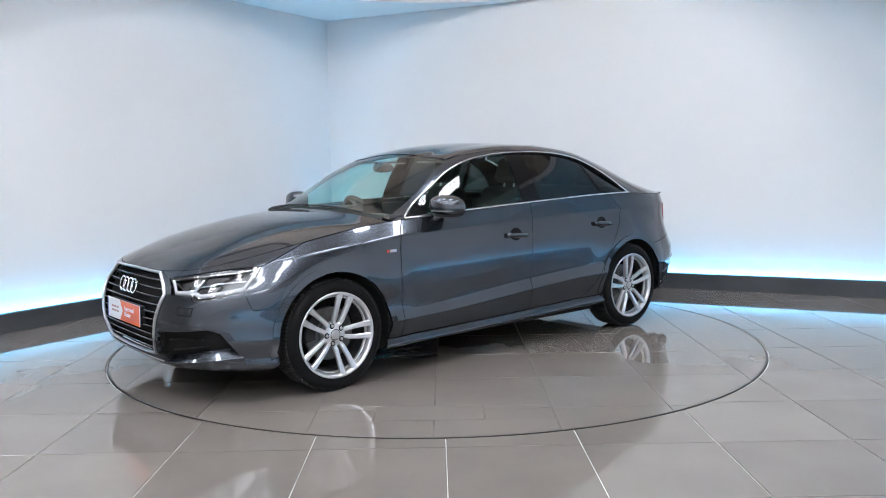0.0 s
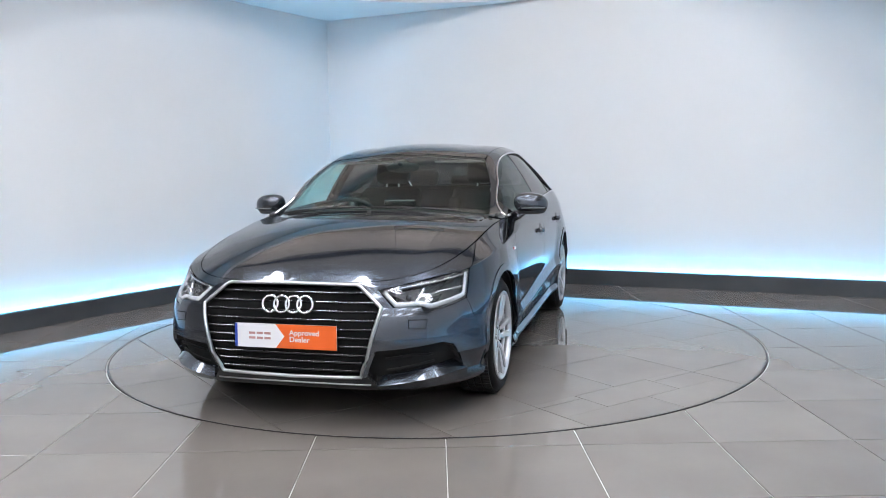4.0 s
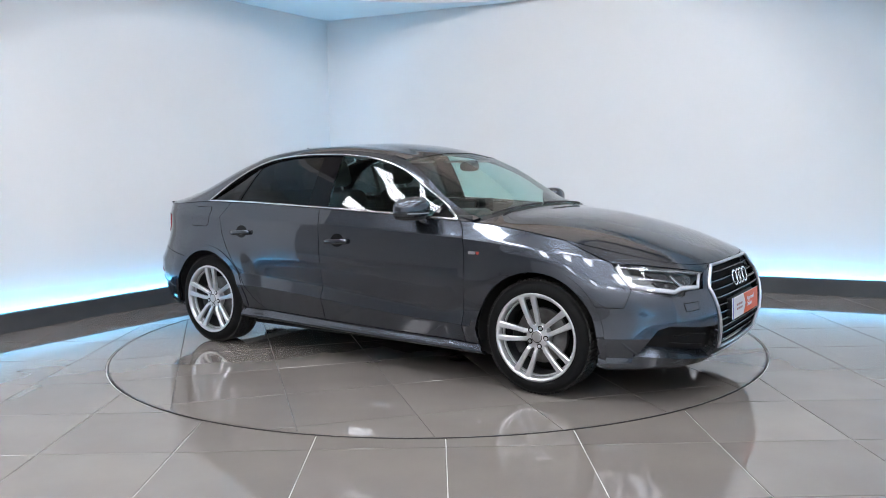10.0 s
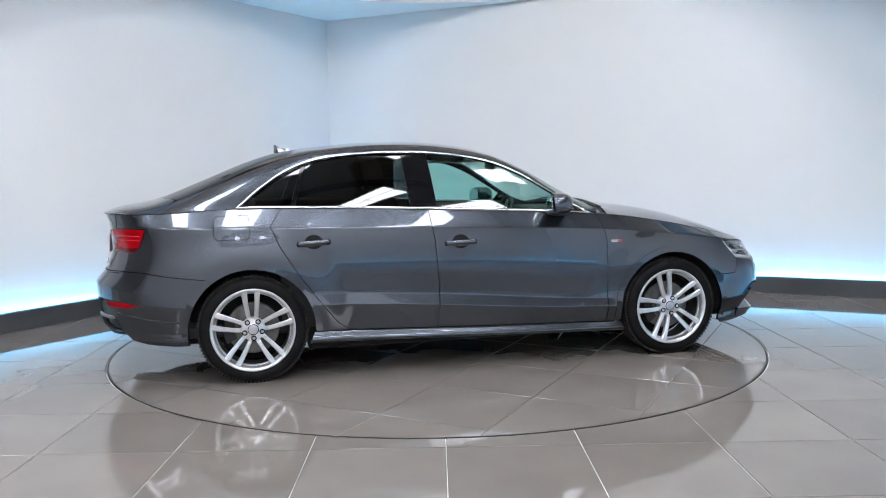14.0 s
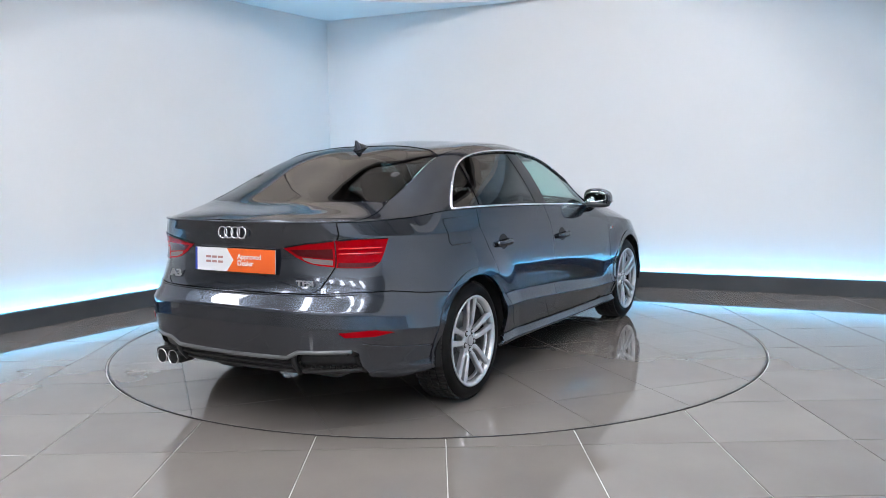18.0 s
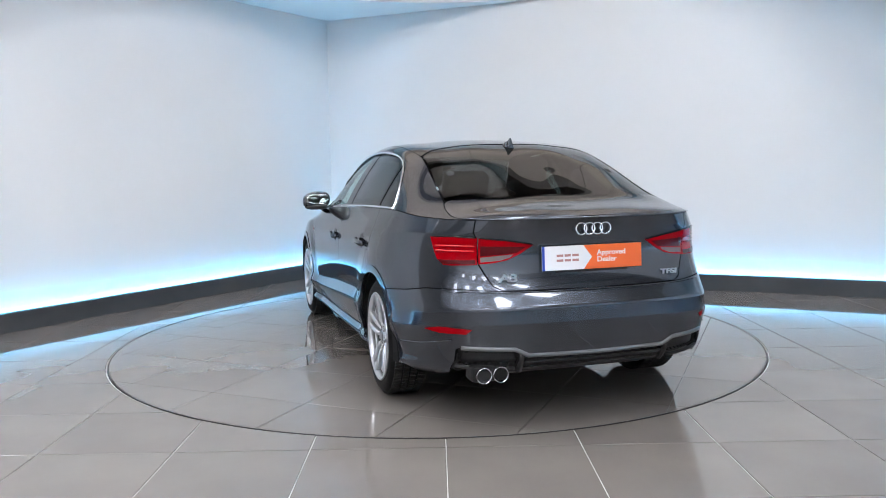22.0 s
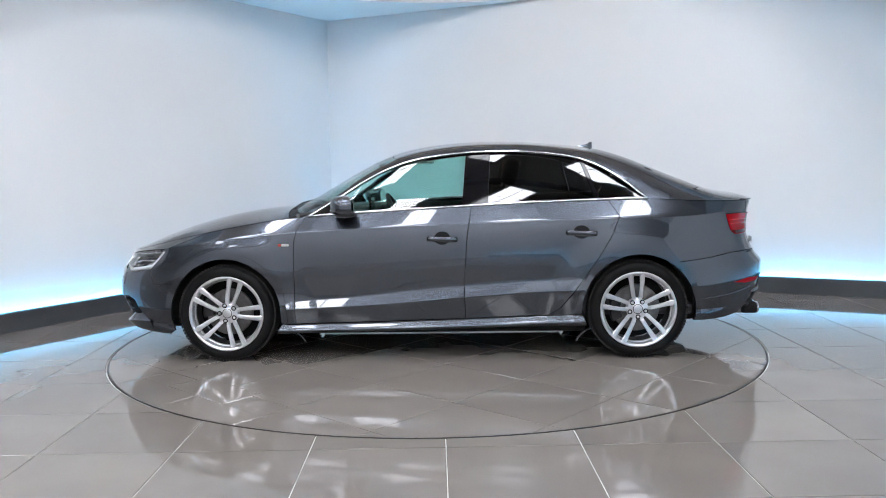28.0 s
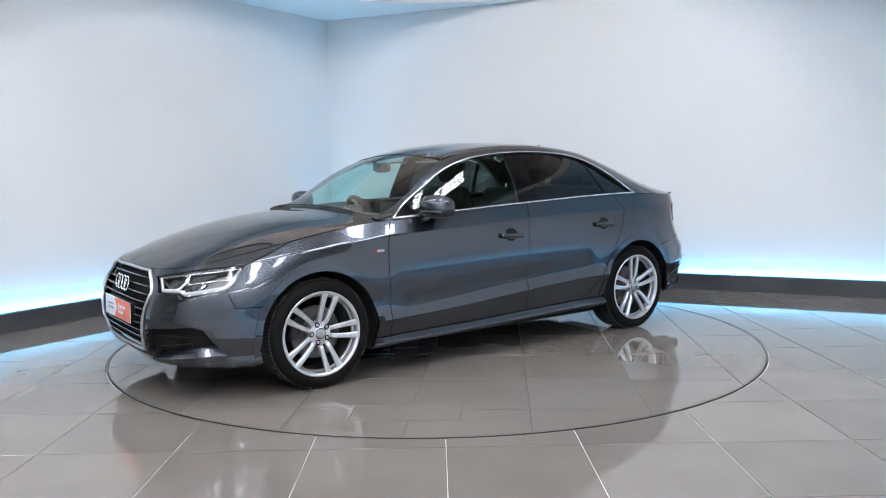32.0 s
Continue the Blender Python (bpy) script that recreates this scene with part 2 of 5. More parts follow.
    tagged(new("hall_ceiling", mesh_from("hall_ceiling", box_bm(x0, x1, y0, y1, h, h + 0.2), HALL, False)), "high brown hall ceiling above the studio", "ceiling", kind="structure")
    for name, q in (("hall_floor_back", (x0, x1, y0, -7.22)), ("hall_floor_west", (x0, -4.75, -7.22, -2.7))):
        tagged(new(name, mesh_from(name, box_bm(*q, -0.05, -0.001), TILE, False)), "polished grey hall floor beyond the studio", "floor", kind="structure")
    for y in (-12, -9, -6, -3, 0, 3):
        tagged(new("roof_beam", mesh_from("roof_beam", box_bm(x0, x1, y - 0.1, y + 0.1, h - 0.35, h), BEAM, False)), "dark steel beam under the hall ceiling", "beam", kind="structure")


SOFFIT_C, SOFFIT_R = (0.2, 0.0), 2.9
LAMPS = [(x, y) for y in (-0.9, -3.4, -5.9, -8.4) for x in (-5.0, -2.75, -1.1, 0.55, 2.2)]
FILL_LIGHTS = [(x, y) for y in (3.4, 5.5) for x in (-6.0, -3.0, 0.0, 3.0, 6.0)]


def light_panels():
    first = None
    for x, y in LAMPS:
        m = pose(x, y, 4.5, 0, 0, -30)
        if first is None:
            lamp = empty("ceiling_light", "bright white four-panel light fitting hung under the hall ceiling", "ceiling light", "ceiling light panels")
            part("frame", box_bm(-0.28, 0.28, -0.63, 0.63, 0.0, 0.06, 0.006), ALLOY, lamp)
            for sx in (-0.131, 0.131):
                for sy in (-0.305, 0.305):
                    part("diffuser", box_bm(sx - 0.119, sx + 0.119, sy - 0.295, sy + 0.295, -0.008, 0.0), PANEL, lamp)
            for sx, sy in ((-0.15, -0.35), (0.15, -0.35), (-0.15, 0.35), (0.15, 0.35)):
                part("hanger", tube_bm([(sx, sy, 0.05), (sx, sy, 1.1)], 0.006, 6), BEAM, lamp)
            lamp.matrix_basis = m
            first = lamp
        else:
            copy_thing(first, m)
    # added fill lamps, unseen, only to light the hall ceiling the car reflects
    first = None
    for x, y in FILL_LIGHTS:
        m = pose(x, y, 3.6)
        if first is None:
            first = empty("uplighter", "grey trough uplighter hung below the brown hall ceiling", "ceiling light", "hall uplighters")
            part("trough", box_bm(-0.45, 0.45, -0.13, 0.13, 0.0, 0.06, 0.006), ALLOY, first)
            part("fill_glow", box_bm(-0.40, 0.40, -0.10, 0.10, 0.061, 0.066), FILL_GLOW, first, "glowing upper face")
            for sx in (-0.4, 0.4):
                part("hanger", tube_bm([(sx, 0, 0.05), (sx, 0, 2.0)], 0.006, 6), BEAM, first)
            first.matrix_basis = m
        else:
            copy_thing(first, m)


# ---- floor and turntable ----
TABLE_R, TILE_SIZE, JOINT = 2.252, 0.603, 0.005
TILE_X, TILE_Y = 0.027, -2.375


def floor_sheet():
    n = 128
    bm = bmesh.new()
    hole = [bm.verts.new((math.cos(k * math.tau / n) * TABLE_R, math.sin(k * math.tau / n) * TABLE_R, -0.004)) for k in range(n)]
    far = []
    for k in range(n):
        c, s = math.cos(k * math.tau / n), math.sin(k * math.tau / n)
        f = 16 / max(abs(c), abs(s))
        far.append(bm.verts.new((c * f, s * f, -0.004)))
    deep = [bm.verts.new((v.co.x, v.co.y, -0.25)) for v in hole]
    for k in range(n):
        j = (k + 1) % n
        bm.faces.new((hole[k], far[k], far[j], hole[j]))
        bm.faces.new((hole[k], hole[j], deep[j], deep[k]))
    bm.faces.new(deep)
    bmesh.ops.recalc_face_normals(bm, faces=bm.faces)
    return tagged(new("floor", mesh_from("floor", bm, GROUT, False)), "polished grey porcelain tile floor with pale joints", "floor", kind="structure")


def slab_bm(outline, top=0.0, thick=0.004, chamfer=0.0015):
    """A thin tile over an outline, with a small chamfer."""
    bm = bmesh.new()
    cx = sum(p[0] for p in outline) / len(outline)
    cy = sum(p[1] for p in outline) / len(outline)
    up, mid = [], []
    for x, y in outline:
        d = math.hypot(x - cx, y - cy) or 1
        k = 1 - chamfer / d
        up.append(bm.verts.new((cx + (x - cx) * k, cy + (y - cy) * k, top)))
        mid.append(bm.verts.new((x, y, top - chamfer)))
    low = [bm.verts.new((x, y, top - thick)) for x, y in outline]
    bm.faces.new(up)
    for a, b in ((mid, up), (low, mid)):
        for i in range(len(outline)):
            j = (i + 1) % len(outline)
            bm.faces.new((a[i], a[j], b[j], b[i]))
    return bm


def outside_circle(square, r):
    """The pieces of a square that lie outside a circle round the origin."""
    pts = []
    for i in range(4):
        a, b = square[i], square[(i + 1) % 4]
        for k in range(24):
            pts.append((a[0] + (b[0] - a[0]) * k / 24, a[1] + (b[1] - a[1]) * k / 24))
    out = [math.hypot(*p) > r for p in pts]
    if all(out):
        return [square]
    if not any(out):
        return []
    n = len(pts)
    pieces = []
    for i in range(n):
        if out[i] and not out[i - 1]:
            run = []
            j = i
            while out[j % n]:
                run.append(pts[j % n])
                j += 1
            a0, a1 = math.atan2(run[-1][1], run[-1][0]), math.atan2(run[0][1], run[0][0])
            d = (a1 - a0 + math.pi) % math.tau - math.pi
            arc = [(r * math.cos(a0 + d * k / 12), r * math.sin(a0 + d * k / 12)) for k in range(13)]
            pieces.append(run + arc)
    return pieces


def tile_floor(floor):
    half = TILE_SIZE / 2 - JOINT / 2
    plain = mesh_from("tile", slab_bm([(-half, -half), (half, -half), (half, half), (-half, half)]), TILE, False)
    walls = wall_line(0.45)
    for i in range(-13, 14):
        for j in range(-12, 11):
            cx, cy = TILE_X + (i + 0.5) * TILE_SIZE, TILE_Y + (j + 0.5) * TILE_SIZE
            if cy < -7.0 or cy < -2.9 and abs(cx) > 5:
                continue
            p = Vector((cx, cy, 0))
            if any((b - a).x * (p - a).y - (b - a).y * (p - a).x > 0 for a, b in zip(walls, walls[1:])):
                continue
            sq = [(cx - half, cy - half), (cx + half, cy - half), (cx + half, cy + half), (cx - half, cy + half)]
            pieces = outside_circle(sq, TABLE_R + 0.006)
            for q in pieces:
                if len(q) == 4:
                    ob = new("tile", plain)
                    ob.location = (cx, cy, 0)
                else:
                    ob = new("tile", mesh_from("tile", slab_bm(q), TILE, False))
                ob.parent = floor


def clip_convex(poly, clip):
    out = poly
    for i in range(len(clip)):
        a, b = clip[i], clip[(i + 1) % len(clip)]
        src, out = out, []
        for k in range(len(src)):
            p, q = src[k - 1], src[k]
            sp = (b[0] - a[0]) * (p[1] - a[1]) - (b[1] - a[1]) * (p[0] - a[0])
            sq = (b[0] - a[0]) * (q[1] - a[1]) - (b[1] - a[1]) * (q[0] - a[0])
            if (sp >= 0) != (sq >= 0):
                t = sp / (sp - sq)
                out.append((p[0] + (q[0] - p[0]) * t, p[1] + (q[1] - p[1]) * t))
            if sq >= 0:
                out.append(q)
        if not out:
            return []
    return out


def turntable():
    table = empty("turntable", "round tiled turntable set flush into the floor", "turntable")
    part("rim", lathe_bm([(TABLE_R - 0.012, -0.01), (TABLE_R - 0.012, 0.0), (TABLE_R - 0.006, 0.001), (TABLE_R - 0.004, -0.01)], 160, "z"), STEEL_RIM, table, "dark thin steel rim")
    part("bed", lathe_bm([(0.0005, -0.005), (TABLE_R - 0.012, -0.005), (TABLE_R - 0.012, -0.06), (0.0005, -0.06)], 128, "z"), GROUT_DARK, table, "dark joint bed under the tiles")
    circle = [((TABLE_R - 0.014) * math.cos(k * math.tau / 120), (TABLE_R - 0.014) * math.sin(k * math.tau / 120)) for k in range(120)]
    g, c, s = 0.0017, math.cos(math.radians(50)), math.sin(math.radians(50))
    cells = []
    for i in range(-4, 4):
        for j in range(-4, 4):
            cells.append((i * 0.6 + g, (i + 1) * 0.6 - g, j * 0.6 + g, (j + 1) * 0.6 - g))
    hatch = (1.745, 1.985, -0.30, 0.25)
    for u0, u1, v0, v1 in cells + [hatch]:
        pieces = [(u0, u1, v0, v1)]
        if (u0, u1, v0, v1) != hatch:
            a0, a1, b0, b1 = hatch[0] - g * 2, hatch[1] + g * 2, hatch[2] - g * 2, hatch[3] + g * 2
            if u0 < a1 and u1 > a0 and v0 < b1 and v1 > b0:
                pieces = [(u0, min(u1, a0), v0, v1), (max(u0, a1), u1, v0, v1), (max(u0, a0), min(u1, a1), v0, min(v1, b0)), (max(u0, a0), min(u1, a1), max(v0, b1), v1)]
        for p0, p1, q0, q1 in pieces:
            if p1 - p0 < 0.004 or q1 - q0 < 0.004:
                continue
            q = [(c * u - s * v, s * u + c * v) for u, v in ((p0, q0), (p1, q0), (p1, q1), (p0, q1))]
            q = clip_convex(q, circle)
            if len(q) > 2:
                part("tile", slab_bm(q), TILE, table)
    return table


# ---- the car: two smooth sheets that all its panels lie on ----
def curve(*pts):
    """A smooth function through (x, value) pairs with no overshoot."""
    p = sorted(pts)
    xs, ys = np.array([q[0] for q in p], float), np.array([q[1] for q in p], float)
    h, d = np.diff(xs), np.diff(ys) / np.diff(xs)
    m = np.zeros(len(xs))
    m[0], m[-1] = d[0], d[-1]
    for i in range(1, len(xs) - 1):
        if d[i - 1] * d[i] > 0:
            w1, w2 = 2 * h[i] + h[i - 1], h[i] + 2 * h[i - 1]
            m[i] = (w1 + w2) / (w1 / d[i - 1] + w2 / d[i])

    def f(x):
        x = np.clip(np.asarray(x, float), xs[0], xs[-1])
        i = np.clip(np.searchsorted(xs, x) - 1, 0, len(xs) - 2)
        t = (x - xs[i]) / h[i]
        return (ys[i] * (1 + 2 * t) * (1 - t) ** 2 + m[i] * h[i] * t * (1 - t) ** 2 + ys[i + 1] * t * t * (3 - 2 * t) + m[i + 1] * h[i] * t * t * (t - 1))
    return f


def soft_curve(*pts, sigma=0.07):
    """The same, with its bends evened out over about sigma metres."""
    f = curve(*pts)
    lo, hi = min(p[0] for p in pts), max(p[0] for p in pts)
    step = 0.004
    pad = 4 * sigma
    xs = np.arange(lo - pad, hi + pad + step, step)
    e = 1e-3
    ys = f(xs) + np.where(xs < lo, (xs - lo) * (f(lo + e) - f(lo)) / e, 0) + np.where(xs > hi, (xs - hi) * (f(hi) - f(hi - e)) / e, 0)
    k = np.exp(-0.5 * (np.arange(-math.ceil(3.5 * sigma / step), math.ceil(3.5 * sigma / step) + 1) * step / sigma) ** 2)
    ys = np.convolve(ys, k / k.sum(), mode="same")
    dy = np.gradient(ys, step)

    def g(x):
        x = np.clip(np.asarray(x, float), lo, hi)
        i = np.clip(((x - xs[0]) / step).astype(int), 0, len(xs) - 2)
        t = (x - xs[i]) / step
        return (ys[i] * (1 + 2 * t) * (1 - t) ** 2 + dy[i] * step * t * (1 - t) ** 2 + ys[i + 1] * t * t * (3 - 2 * t) + dy[i + 1] * step * t * t * (t - 1))
    return g


WHEEL_X, WHEEL_Z, WHEEL_R = 1.3185, 0.311, 0.316
ARCH_R, LIP_R = 0.362, 0.398
FRONT_X, REAR_X = 0.95, -0.95  # where the rounded ends begin
FRONT_N, REAR_N = (4.0, 4.0, 4.0, 4.0, 4.0, 3.9, 3.5, 3.4, 3.5), (3.6, 3.6, 3.6, 3.6, 3.6, 3.6, 3.6, 3.7, 3.8)
# rails from the sill up: height along the car, half width along the car, nose, tail
RAILS = [
    (soft_curve((2.2, 0.165), (1.66, 0.158), (0.9, 0.168), (-0.97, 0.20), (-1.67, 0.208), (-2.3, 0.225)), soft_curve((2, 0.80), (-2, 0.80)), 2.06, -2.15),
    (soft_curve((2.2, 0.225), (1.66, 0.20), (0.9, 0.198), (-0.97, 0.236), (-1.67, 0.26), (-2.3, 0.29)), soft_curve((2, 0.862), (-2, 0.862)), 2.13, -2.185),
    (soft_curve((2.2, 0.28), (1.66, 0.25), (0.9, 0.236), (-0.97, 0.284), (-1.67, 0.31), (-2.3, 0.33)), soft_curve((2, 0.856), (1.4, 0.850), (0.8, 0.842), (-0.9, 0.842), (-1.5, 0.852), (-2, 0.858)), 2.155, -2.225),
    (soft_curve((2.2, 0.36), (1.66, 0.34), (0.93, 0.342), (-0.94, 0.445), (-1.67, 0.455), (-2.1, 0.492), (-2.3, 0.512)), soft_curve((2, 0.888), (1.2, 0.890), (0, 0.891), (-1.2, 0.890), (-2, 0.884)), 2.178, -2.256),
    (soft_curve((2.2, 0.46), (1.66, 0.43), (0.93, 0.400), (-0.2, 0.480), (-0.94, 0.518), (-1.67, 0.528), (-1.85, 0.543), (-2.1, 0.574), (-2.3, 0.594)), soft_curve((2, 0.880), (1.2, 0.874), (0, 0.868), (-1.2, 0.874), (-2, 0.880)), 2.180, -2.256),
    (soft_curve((2.2, 0.575), (1.66, 0.60), (0.93, 0.62), (-0.94, 0.66), (-1.67, 0.655), (-2.3, 0.655)), soft_curve((2, 0.874), (0, 0.881), (-2, 0.872)), 2.150, -2.198),
    (soft_curve((2.2, 0.625), (1.66, 0.69), (0.93, 0.775), (-0.94, 0.84), (-1.67, 0.82), (-2.3, 0.80)), soft_curve((2, 0.862), (0.8, 0.868), (-0.9, 0.867), (-1.5, 0.858), (-2, 0.848)), 2.125, -2.150),
    (soft_curve((2.2, 0.668), (1.9, 0.705), (1.66, 0.748), (1.27, 0.80), (0.83, 0.838), (-0.25, 0.878), (-1.21, 0.902), (-1.85, 0.912), (-2.06, 0.925), (-2.14, 0.942), (-2.3, 0.950)), soft_curve((2, 0.845), (0.8, 0.859), (-0.9, 0.858), (-1.5, 0.842), (-2, 0.825)), 2.108, -2.166),
    (soft_curve((2.2, 0.685), (2.06, 0.70), (1.72, 0.777), (1.3, 0.863), (0.95, 0.916), (0.78, 0.93), (-0.27, 0.985), (-1.0, 1.010), (-1.39, 1.015), (-1.75, 0.995), (-2.3, 0.985)),
     soft_curve((2, 0.755), (1.3, 0.757), (0.95, 0.775), (0.7, 0.805), (0, 0.822), (-0.6, 0.815), (-1.0, 0.796), (-1.4, 0.780), (-1.8, 0.774), (-2.1, 0.765)), 2.085, -2.188),
]
CREASES = (2, 3, 7)
NR = len(RAILS)


def rail_point(k, u):
    """A rail's place: u from 0 at the nose's middle over 1 and 2 (the straight flank) to 3 at the tail's middle."""
    zf, wf, nose, tail = RAILS[k]
    u = np.asarray(u, float)
    th = np.clip(u, 0, 1) * math.pi / 2
    fn = FRONT_N[k]
    r = (np.cos(th) ** fn + np.sin(th) ** fn) ** (-1 / fn)
    fx, fy = FRONT_X + (nose - FRONT_X) * r * np.cos(th), r * np.sin(th)
    ph = np.clip(3 - u, 0, 1) * math.pi / 2
    rn = REAR_N[k]
    q = (np.abs(np.cos(ph)) ** rn + np.abs(np.sin(ph)) ** rn) ** (-1 / rn)
    rx, ry = REAR_X + (tail - REAR_X) * q * np.cos(ph), q * np.sin(ph)
    mx = FRONT_X + (REAR_X - FRONT_X) * (np.clip(u, 1, 2) - 1)
    x = np.where(u < 1, fx, np.where(u > 2, rx, mx))
    y = np.where(u < 1, fy, np.where(u > 2, ry, 1.0)) * wf(x)
    return np.stack([x, y, zf(x)], -1)


def side_raw(u, v):
    """The flank sheet before the wheel-arch swell; v runs from 0 (sill) to NR - 1 (belt)."""
    rails = np.stack([rail_point(k, u) for k in range(NR)], 0)
    i = np.clip(np.floor(v).astype(int), 0, NR - 2)
    t = (v - i)[..., None]
    pick = np.arange(len(i))
    p0, p1 = rails[i, pick], rails[i + 1, pick]
    pm, pp = rails[np.clip(i - 1, 0, NR - 1), pick], rails[np.clip(i + 2, 0, NR - 1), pick]
    bent = np.clip((u - 1.0) / 0.12, 0, 1)[:, None]  # the rail above the lower crease is smooth on the nose alone

    def sharp(k):
        full = (np.isin(k, CREASES) | (k == 0) | (k == NR - 1))[:, None]
        return np.where(full, 1.0, np.where((k == 4)[:, None], bent, 0.0))
    cr0, cr1 = sharp(i), sharp(i + 1)

    def gap(a, b):
        return np.maximum(np.linalg.norm(a - b, axis=-1, keepdims=True), 1e-5)
    g0, g1, g2 = gap(pm, p0), gap(p0, p1), gap(p1, pp)
    d = p1 - p0
    m0 = cr0 * d + (1 - cr0) * ((p0 - pm) / g0 * g1 + (p1 - p0) / g1 * g0) / (g0 + g1) * g1
    m1 = cr1 * d + (1 - cr1) * ((p1 - p0) / g1 * g2 + (pp - p1) / g2 * g1) / (g1 + g2) * g1
    return p0 * (1 + 2 * t) * (1 - t) ** 2 + m0 * t * (1 - t) ** 2 + p1 * t * t * (3 - 2 * t) + m1 * t * t * (t - 1)


def side_uv(u, v):
    p = side_raw(u, v)
    for sx in (WHEEL_X, -WHEEL_X):
        r = np.hypot(p[:, 0] - sx, p[:, 2] - WHEEL_Z)
        k = np.clip((0.60 - r) / (0.60 - LIP_R), 0, 1)
        p[:, 1] += 0.017 * k * k * (3 - 2 * k)
    return p


_u = np.linspace(0, 3, 601)
_mid = rail_point(4, _u)
_len = np.concatenate([[0], np.cumsum(np.linalg.norm(np.diff(_mid, axis=0), axis=1))])


_v = np.linspace(0, NR - 1, (NR - 1) * 20 + 1)
_ut = np.linspace(0, 3, 301)
_zt = np.stack([side_raw(np.full(len(_v), q), _v)[:, 2] for q in _ut], 0)


def solve_v(u, z):
    """The place between the rails at which the sheet has the height z."""
    f = np.clip(np.asarray(u, float) / 3 * 300, 0, 299.999)
    i = f.astype(int)
    w = (f - i)[:, None]
    col = _zt[i] * (1 - w) + _zt[i + 1] * w
    k = np.clip((col < np.asarray(z)[:, None]).sum(1) - 1, 0, len(_v) - 2)
    pick = np.arange(len(k))
    z0, z1 = col[pick, k], col[pick, k + 1]
    return _v[k] + (_v[1] - _v[0]) * np.clip((z - z0) / np.maximum(z1 - z0, 1e-6), 0, 1)


def side(a, z):
    """The flank sheet by the way round the car from the nose's middle, a, and the height."""
    a, z = np.asarray(a, float), np.asarray(z, float)
    u = np.interp(a, _len, _u)
    return side_uv(u, solve_v(u, z))


def side_v(a, v):
    """The same sheet by a and the place between the rails, so that its creases follow the grid."""
    return side_uv(np.interp(a, _len, _u), v)


def on_rails(poly):
    """An outline in a and height, to a and the place between the rails, in short steps."""
    out = []
    for p, q in zip(poly, poly[1:] + poly[:1]):
        n = max(1, math.ceil(math.hypot(q[0] - p[0], q[1] - p[1]) / 0.015))
        out += [(p[0] + (q[0] - p[0]) * k / n, p[1] + (q[1] - p[1]) * k / n) for k in range(n)]
    a, z = np.array([p[0] for p in out]), np.array([p[1] for p in out])
    return list(zip(a.tolist(), solve_v(np.interp(a, _len, _u), z).tolist()))


TAIL_A = _len[-1]
BELT = NR - 1


def a_of_x(x, z):
    lo, hi = np.zeros(len(x)), np.full(len(x), TAIL_A)
    for _ in range(24):
        m = (lo + hi) / 2
        fwd = side(m, z)[:, 0] > x
        lo, hi = np.where(fwd, m, lo), np.where(fwd, hi, m)
    return (lo + hi) / 2


def a_of_y(y, z, rear=False):
    lo, hi = (np.full(len(y), 2.2), np.full(len(y), TAIL_A)) if rear else (np.zeros(len(y)), np.full(len(y), 2.0))
    if rear:
        lo = np.full(len(y), TAIL_A - 1.25)
    else:
        hi = np.full(len(y), 1.2)
    for _ in range(24):
        m = (lo + hi) / 2
        less = side_uv(np.interp(m, _len, _u), solve_v(np.interp(m, _len, _u), z))[:, 1] < y
        if rear:
            hi, lo = np.where(less, m, hi), np.where(less, lo, m)
        else:
            lo, hi = np.where(less, m, lo), np.where(less, hi, m)
    return (lo + hi) / 2


def belt_z(x):
    return RAILS[BELT][0](x)


def outline(*pts):
    """Panel corners to the sheet's own coordinates: ("x", x, z) on the flank, ("f", y, z) on the front, ("r", y, z) on the rear."""
    out = [None] * len(pts)
    for kind, fn in (("x", a_of_x), ("f", a_of_y), ("r", lambda p, q: a_of_y(p, q, True))):
        at = [i for i, p in enumerate(pts) if p[0] == kind]
        if at:
            got = fn(np.array([pts[i][1] for i in at], float), np.array([pts[i][2] for i in at], float))
            for i, g in zip(at, got):
                out[i] = (float(g), pts[i][2])
    return [(p[1], p[2]) if q is None else q for p, q in zip(pts, out)]


# the upper sheet: bonnet, glass, roof and boot
CENTRE_Z = soft_curve((2.085, 0.70), (2.0, 0.745), (1.91, 0.783), (1.71, 0.853), (1.5, 0.908), (1.3, 0.944), (1.12, 0.962), (1.0, 0.968), (0.9, 1.005), (0.74, 1.094), (0.5, 1.229), (0.34, 1.306), (0.18, 1.357), (-0.05, 1.394),
                 (-0.3, 1.410), (-0.55, 1.408), (-0.84, 1.388), (-1.08, 1.357), (-1.28, 1.303), (-1.57, 1.190), (-1.76, 1.113), (-1.9, 1.058), (-1.97, 1.044), (-2.12, 1.022), (-2.212, 0.992), sigma=0.04)
CANT_Y = soft_curve((2.1, 0.43), (1.9, 0.48), (1.5, 0.585), (1.2, 0.655), (1.05, 0.68), (0.85, 0.735), (0.5, 0.665), (0.3, 0.615), (0, 0.592), (-0.5, 0.585), (-0.9, 0.570), (-1.12, 0.556), (-1.4, 0.580), (-1.72, 0.606), (-1.9, 0.62), (-2.2, 0.60))
CANT_CAP = soft_curve((2.2, 0.90), (1.3, 0.90), (1.0, 0.80), (-1.0, 0.80), (-1.3, 0.92), (-2.3, 0.92))
